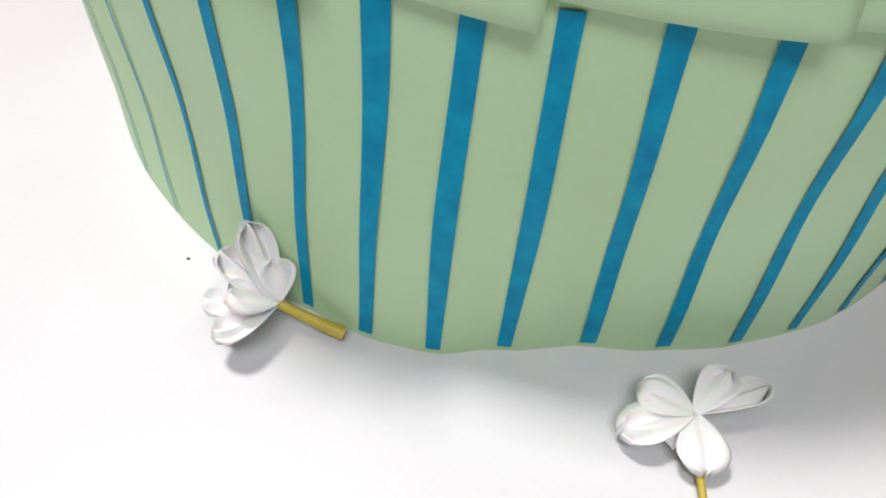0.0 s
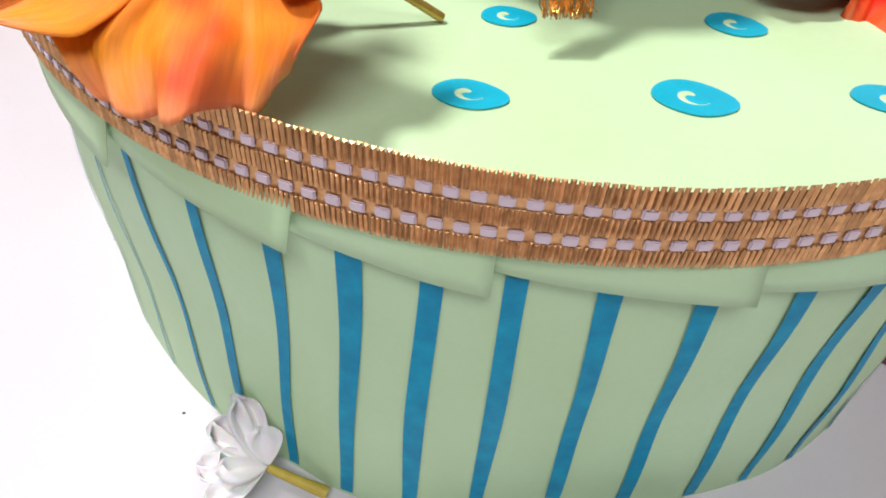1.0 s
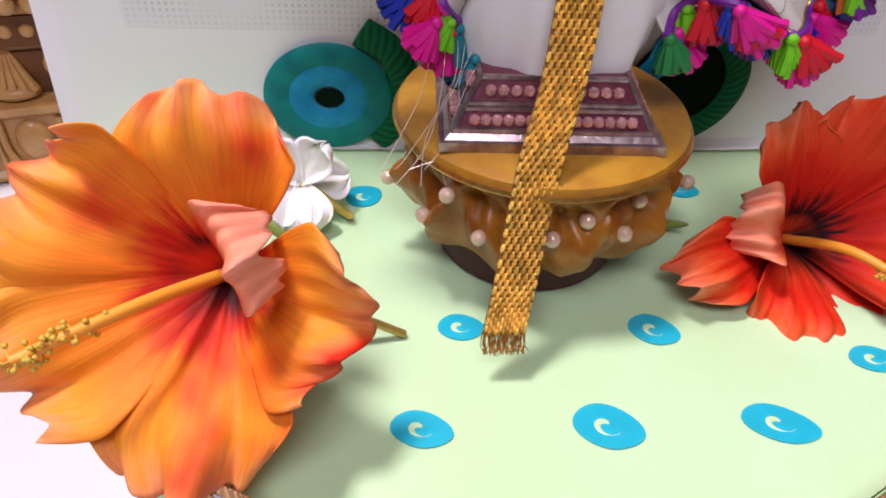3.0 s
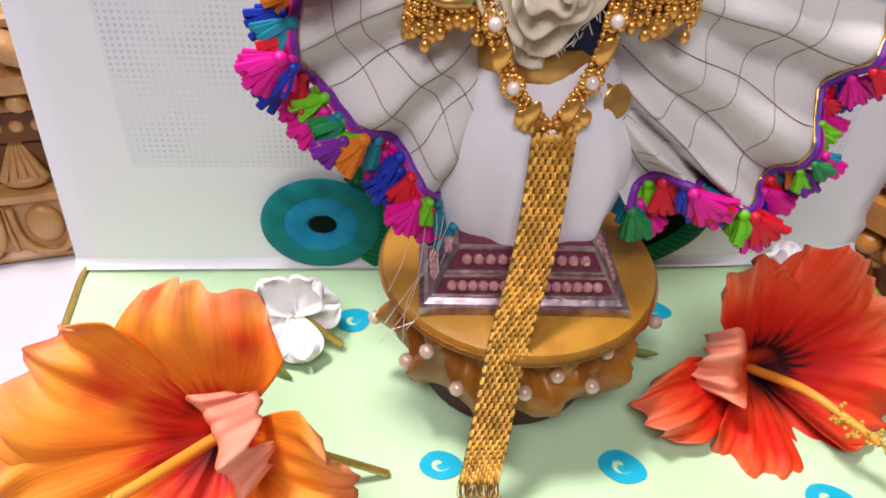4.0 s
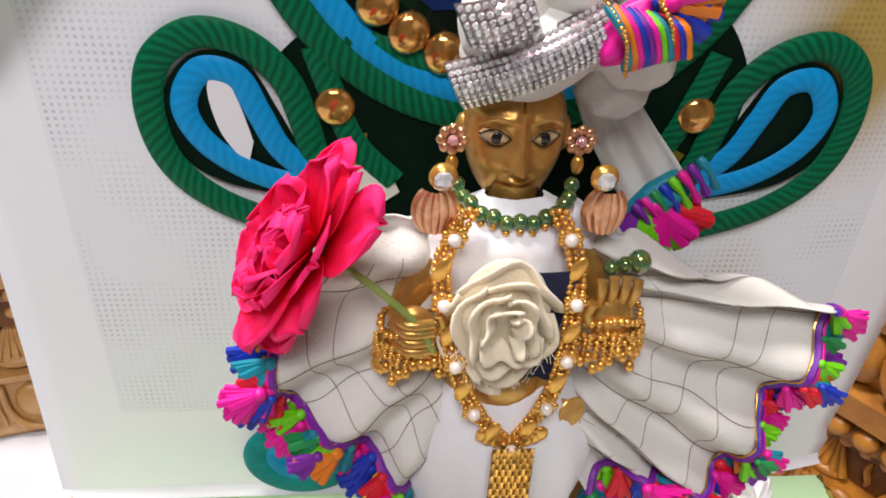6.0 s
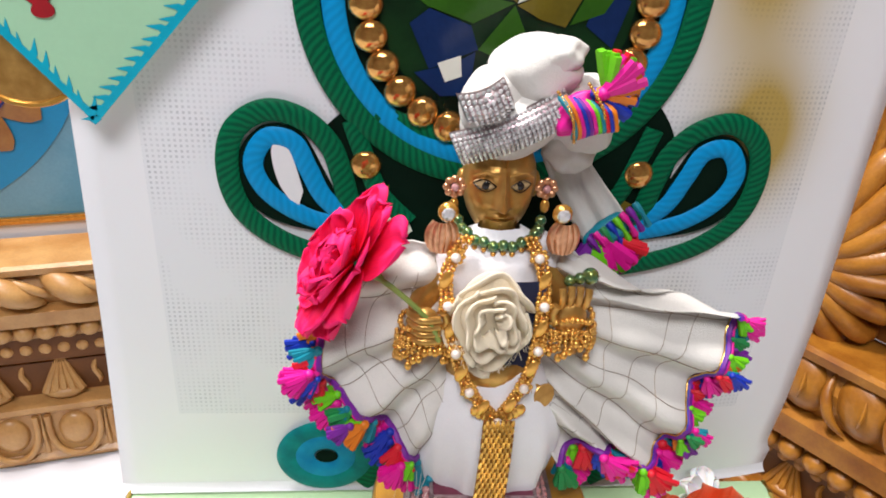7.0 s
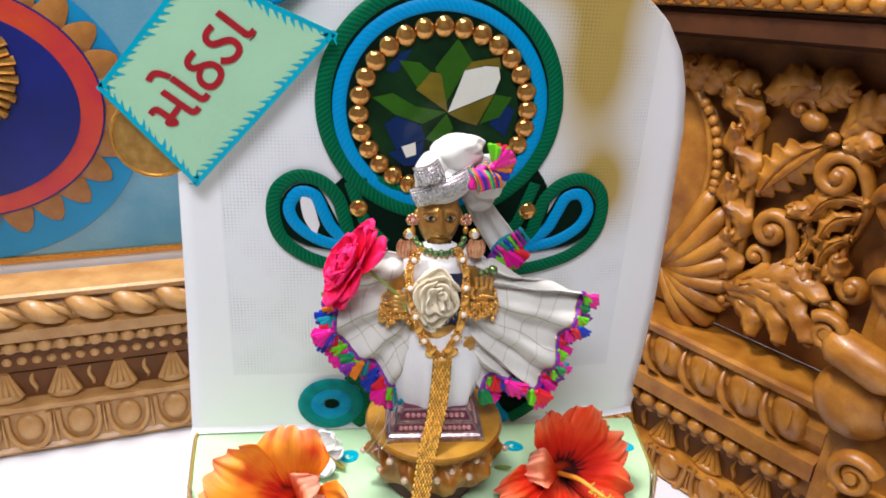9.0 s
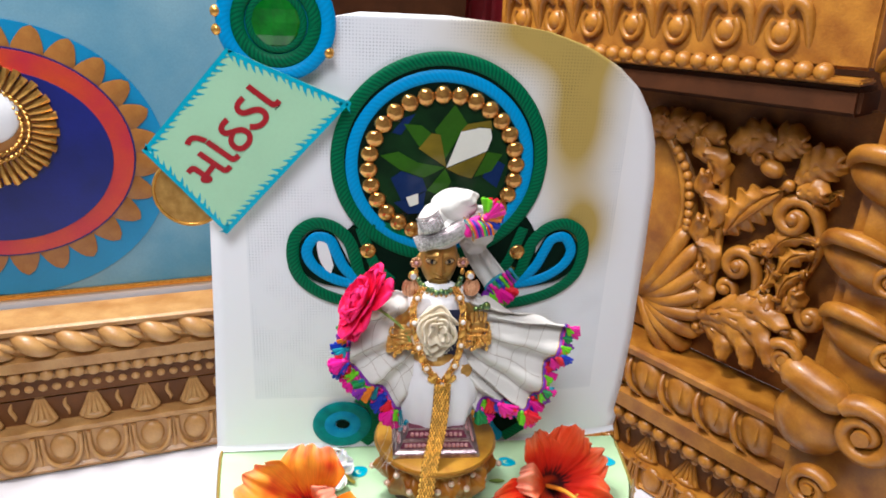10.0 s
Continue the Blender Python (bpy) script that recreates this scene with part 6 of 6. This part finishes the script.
def scroll(cx, cz, r, turns, start, lead, w, y=0.034, hand=1):
    """A volute with a tail: the tail's end is lead."""
    pts = []
    n = int(22 * turns)
    for i in range(n + 1):
        q = i / n
        g = start + hand * 2 * math.pi * turns * (1 - q)
        rr = r * (0.16 + 0.84 * q)
        pts.append((cx + rr * math.cos(g), y - 0.006 * (1 - q), cz + rr * math.sin(g)))
    a = Vector(pts[-1])
    e = Vector((lead[0], y + 0.008, lead[1]))
    t = (a - Vector(pts[-2])).normalized() * (e - a).length * 0.45
    for i in range(1, 15):
        q = i / 14
        pts.append(a * (1 - q) ** 2 + (a + t) * (2 * q * (1 - q)) + e * q * q)
    L = len(pts)
    s = Shape().tube(pts, lambda q: w * (0.62 + 0.5 * math.sin(math.pi * min(1, q * 1.1))) * (1 if q < 0.8 else (1 - q) / 0.2 * 0.85 + 0.15), 10, flat=1.3)
    s.ball((cx, y - 0.008, cz), (w * 1.15, w * 1.1, w * 1.15), 12, 8)
    return part("leaf_scroll", s, M_WOOD, carving)


def leaf(x0, z0, x1, z1, w, bend=0.2, lobes=4, y=0.038):
    """A carved leaf with lobed sides, a raised middle and a curled tip."""
    a, b = Vector((x0, 0, z0)), Vector((x1, 0, z1))
    d = b - a
    nrm = Vector((-d.z, 0, d.x)).normalized()

    def fn(u, v):
        s = (u - 0.5) * 2
        c = a + d * v + nrm * (bend * d.length * math.sin(math.pi * v))
        out = w * math.sin(math.pi * min(1, v * 0.96 + 0.03)) ** 0.7 * 1.35 * (0.55 + 0.45 * abs(math.sin(lobes * math.pi * v + 0.4)))
        p = c + nrm * (s * out) + d * (0.10 * abs(s))
        ridge = 0.009 * (1 - abs(s)) ** 0.8 - 0.005 * math.exp(-(s / 0.10) ** 2) + 0.003 * math.cos(lobes * 2 * math.pi * v) * abs(s)
        p.y = y - ridge - 0.006 * v * v
        return p

    return solid(part("carved_leaf", Shape().sheet(fn, 16, 26), M_WOOD, carving), 0.005, 1.0)


# beaded oval with a ribbed shell and a band of flame leaves
part("oval_shield", Shape().ball((-0.040, 0.050, 0.352), (0.062, 0.016, 0.100), 32, 16), M_WOOD, carving)
for off_x, r in ((0.0, 0.0040), (0.0085, 0.0030)):
    part("oval_rim", Shape().tube(spline([(-0.030 + off_x, 0.038, 0.452), (-0.012 + off_x, 0.036, 0.430), (0.002 + off_x, 0.034, 0.400), (0.007 + off_x, 0.034, 0.368), (0.004 + off_x, 0.036, 0.335)], 24), r, 10), M_WOOD, carving)
ob_bead = None
for p in spline([(-0.012, 0.031, 0.442), (0.003, 0.030, 0.424), (0.013, 0.029, 0.400), (0.0175, 0.029, 0.376), (0.0175, 0.030, 0.356)], 9):
    if ob_bead is None:
        ob_bead = part("oval_bead", Shape().ball((0, 0, 0), 0.0056, 12, 8), M_WOOD, carving, m=Matrix.Translation(p))
    else:
        same_mesh("oval_bead", ob_bead, carving, Matrix.Translation(p))
for k in range(8):
    a = radians(66 - 17.5 * k)
    e = Vector((-0.014 + 0.066 * math.cos(a), 0.040, 0.262 + 0.086 * math.sin(a)))
    root = Vector((-0.045, 0.046, 0.238 + 0.003 * k))
    mid_p = root.lerp(e, 0.55) + Vector((0.006, -0.024, -0.013 + 0.003 * k))
    part("shell_rib", Shape().tube(spline([root, mid_p, e + Vector((0, -0.008, 0)), e + Vector((0.002, 0.004, 0.004))], 18), lambda q: 0.0030 + 0.0072 * math.sin(math.pi * min(1, 0.12 + 0.72 * q)), 12), M_WOOD, carving)
band = spline([(0.020, 0.038, 0.470), (0.040, 0.037, 0.452), (0.050, 0.036, 0.415), (0.055, 0.036, 0.370), (0.058, 0.036, 0.320), (0.056, 0.037, 0.282), (0.044, 0.038, 0.246), (0.020, 0.038, 0.228)], 60)
part("oval_band", Shape().tube(band, 0.0052, 10, flat=1.3), M_WOOD, carving)
for k in range(9):
    p = band[6 + 5 * k]
    q = band[11 + 5 * k]
    inn = 0.018 if k < 6 else 0.010
    leaf(q.x - 0.004, q.z - 0.004, p.x - inn, p.z + 0.006, 0.0085, -0.28 if k % 2 else 0.22, 2, 0.036)
    part("flame_curl", Shape().tube(spline([(q.x - 0.006, 0.032, q.z), (q.x - 0.014, 0.028, q.z + 0.010), (p.x - inn + 0.002, 0.028, p.z + 0.008), (p.x - inn + 0.006, 0.031, p.z + 0.003)], 10), lambda t: 0.0012 + 0.0022 * math.sin(math.pi * t), 8), M_WOOD, carving)
for x0, z0, x1, z1, w, bend in ((-0.052, 0.452, -0.030, 0.478, 0.010, 0.2), (-0.034, 0.455, -0.006, 0.478, 0.011, 0.2), (-0.014, 0.455, 0.018, 0.474, 0.011, 0.25), (0.006, 0.452, 0.040, 0.466, 0.011, 0.3)):
    leaf(x0, z0, x1, z1, w, bend, 3)
# vine scrolls beside the oval: volutes with long tails
for args in ((0.1344, 0.4031, 0.022, 1.35, 0.3, (0.150, 0.322), 0.0068), (0.0880, 0.3330, 0.019, 1.30, 0.1, (0.098, 0.272), 0.0066), (0.0785, 0.3010, 0.010, 1.10, 0.0, (0.094, 0.268), 0.0044),
             (0.1744, 0.3037, 0.012, 1.20, 3.3, (0.158, 0.366), 0.0062)):
    scroll(*args)
scroll(0.1650, 0.2690, 0.011, 1.2, 2.9, (0.128, 0.236), 0.0052, hand=-1)
scroll(0.0560, 0.2420, 0.008, 1.1, 1.2, (0.080, 0.262), 0.0044, hand=-1)
scroll(0.0860, 0.4560, 0.011, 1.0, 0.2, (0.112, 0.442), 0.0042)
# acanthus leaves: start, tip, half width, bend, lobes, depth
for args in ((0.120, 0.431, 0.070, 0.370, 0.0190, -0.10, 5, 0.034), (0.106, 0.470, 0.056, 0.462, 0.0150, -0.22, 4), (0.100, 0.462, 0.128, 0.482, 0.0140, 0.25, 3), (0.128, 0.440, 0.166, 0.470, 0.0150, 0.15, 4, 0.036),
             (0.132, 0.432, 0.160, 0.436, 0.0090, 0.1, 2, 0.034), (0.168, 0.386, 0.120, 0.357, 0.0090, -0.25, 3, 0.034), (0.164, 0.372, 0.134, 0.340, 0.0100, -0.22, 3, 0.036), (0.160, 0.350, 0.140, 0.312, 0.0090, -0.2, 3, 0.036),
             (0.112, 0.350, 0.120, 0.318, 0.0080, 0.25, 3, 0.036), (0.060, 0.262, 0.152, 0.283, 0.0120, 0.16, 5, 0.032), (0.056, 0.262, 0.150, 0.240, 0.0120, 0.24, 5, 0.028), (0.062, 0.258, 0.124, 0.226, 0.0105, 0.26, 4, 0.030),
             (0.060, 0.252, 0.094, 0.220, 0.0095, 0.22, 3, 0.033), (0.104, 0.300, 0.132, 0.296, 0.0085, 0.25, 3, 0.037), (0.140, 0.300, 0.156, 0.328, 0.0080, -0.2, 3, 0.038), (0.128, 0.390, 0.100, 0.360, 0.0080, 0.25, 3, 0.038),
             (0.170, 0.440, 0.150, 0.425, 0.0070, 0.2, 2, 0.038)):
    leaf(*args)
part("bud", Shape().ball((0.1000, 0.030, 0.4480), (0.0130, 0.010, 0.0095), 16, 10, Matrix.Rotation(radians(14), 3, "Y")), M_WOOD, carving)
part("bud", Shape().ball((0.1225, 0.026, 0.4360), (0.0066, 0.006, 0.0066), 14, 10), M_WOOD, carving)
# crease of the leaf drawn in the darker shade colour
part("leaf_vein", Shape().tube([(0.116, 0.0240, 0.425), (0.098, 0.0215, 0.402), (0.080, 0.0215, 0.381)], 0.0011, 6), M_WOODG, carving)

# rail over the panel
rail = thing("carved_top_rail", "golden-brown wooden rail carved with beads and flower scrolls", "rail", m=MR @ Matrix.Rotation(radians(-3.2), 4, "Y") @ Matrix.Translation((0.01, -0.024, 0.0)))
part("rail_board", Shape().block((-0.03, 0.040, 0.588), (0.46, 0.04, 0.075), bevel=0.003), M_WOOD, rail)
# shade below the rail is painted in as this moulding's dark colour
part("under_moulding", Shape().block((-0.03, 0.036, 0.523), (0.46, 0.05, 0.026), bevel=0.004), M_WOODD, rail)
part("bead_ledge", Shape().block((-0.03, 0.022, 0.541), (0.46, 0.034, 0.006), bevel=0.002), M_WOOD, rail)
bd = None
for k in range(24):
    mm = Matrix.Translation((-0.245 + 0.0178 * k, 0.010, 0.5475))
    if bd is None:
        bd = part("bead", Shape().ball((0, 0, 0), (0.0092, 0.009, 0.0088), 12, 8), M_WOOD, rail, m=mm)
    else:
        same_mesh("bead", bd, rail, mm)
mot = Shape()
mot.ball((0, 0, -0.006), (0.0115, 0.008, 0.0125), 14, 9)
mot.tube([(0.0125 * math.cos(g), -0.003, -0.006 + 0.0145 * math.sin(g)) for g in [2.2 + 4.9 * i / 18 for i in range(19)]], 0.0040, 8)
for sx in (-1, 1):
    mot.tube(spline([(sx * 0.004, 0.0, 0.012), (sx * 0.012, -0.004, 0.022), (sx * 0.022, -0.002, 0.012), (sx * 0.027, 0.002, -0.020)], 14), lambda q: 0.0030 + 0.0035 * math.sin(math.pi * q), 8)
mt = None
for k in range(7):
    mm = Matrix.Translation((-0.22 + 0.056 * k, 0.021, 0.585))
    if mt is None:
        mt = part("flower_motif", mot, M_WOOD, rail, m=mm)
    else:
        same_mesh("flower_motif", mt, rail, mm)

# scrolled corner post
post = thing("scrolled_post", "thick golden-brown wooden post carved with stacked volutes", "post", m=MR)
part("shaft", Shape().block((0.275, 0.02, 0.38), (0.14, 0.10, 0.60), bevel=0.012), M_WOOD, post)
part("base_block", Shape().block((0.300, 0.0, 0.078), (0.150, 0.11, 0.15), bevel=0.008), M_WOOD, post)


def volute(cx, cz, r, y0, depth, hand=1, start=0.0, turns=1.6):
    pts = []
    for i in range(45):
        q = i / 44
        g = start + hand * 2 * math.pi * turns * q
        rr = r * (1 - 0.80 * q)
        pts.append((cx + rr * math.cos(g), y0, cz + rr * math.sin(g)))
    s = Shape().tube(pts, lambda q: r * (0.34 - 0.17 * q), 12, flat=depth / (r * 0.5))
    s.tube([(cx, y0 - depth * 0.55, cz), (cx, y0 + depth * 0.4, cz)], r * 0.26, 14)
    return part("volute", s, M_WOOD, post)


for cx, cz in ((0.226, 0.572), (0.224, 0.488), (0.220, 0.410), (0.236, 0.342)):
    part("bulge", Shape().ball((cx + 0.010, -0.016, cz - 0.012), (0.046, 0.030, 0.026), 24, 14, Matrix.Rotation(radians(12), 3, "Y")), M_WOOD, post)
    part("brow", Shape().tube(spline([(cx - 0.036, -0.020, cz - 0.006), (cx - 0.022, -0.038, cz + 0.010), (cx + 0.010, -0.046, cz + 0.012), (cx + 0.036, -0.040, cz + 0.002)], 14), lambda q: 0.0035 + 0.0050 * math.sin(math.pi * q), 10), M_WOOD, post)
    volute(cx + 0.034, cz - 0.016, 0.013, -0.044, 0.010, 1, 1.2)
part("roll", Shape().tube([(0.196, -0.045, 0.284), (0.199, -0.048, 0.283), (0.240, -0.048, 0.272), (0.246, -0.045, 0.270)], lambda q: 0.0175 if 0.1 < q < 0.9 else 0.014, 20), M_WOOD, post)
volute(0.188, 0.290, 0.017, -0.052, 0.010, -1, 2.4, 1.4)
part("apron", Shape().ball((0.222, -0.035, 0.232), (0.036, 0.022, 0.036), 22, 14, Matrix.Rotation(radians(-20), 3, "Y")), M_WOOD, post)
volute(0.272, 0.250, 0.030, -0.05, 0.020, -1, 2.4)
volute(0.245, 0.178, 0.020, -0.062, 0.014, 1, 0.6)
for k in range(5):
    part("post_leaf", Shape().tube(spline([(0.250 + 0.014 * k, -0.05, 0.15), (0.255 + 0.016 * k, -0.068, 0.12), (0.252 + 0.018 * k, -0.06, 0.085)], 10), lambda q: 0.004 + 0.006 * math.sin(math.pi * q), 10), M_WOOD, post)

# wooden back of the surround, its dimness put into the dark colour
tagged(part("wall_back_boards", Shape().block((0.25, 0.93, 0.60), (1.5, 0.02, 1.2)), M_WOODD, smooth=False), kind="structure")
cur = thing("red_curtain", "dark red pleated curtain behind the panel", "curtain", (0.33, 0.86, 0.0))
part("cloth", Shape().sheet(lambda u, v: (-0.10 + 0.2 * u, 0.012 * math.sin(u * 38), 0.2 + 0.75 * v), 60, 4), M_REDCLOTH, cur)
frz = thing("beaded_border", "reddish brown beaded wooden border above the panel", "border", (0.10, 0.80, 0.60))
part("board", Shape().block((0, 0, 0.10), (0.30, 0.02, 0.20), bevel=0.003), M_WOODL, frz)
bz = None
for k in range(22):
    mm = Matrix.Translation((-0.14 + 0.0133 * k, -0.012, 0.012))
    if bz is None:
        bz = part("bead", Shape().ball((0, 0, 0), 0.0055, 10, 6), SILKS[7], frz, m=mm)
    else:
        same_mesh("bead", bz, frz, mm)
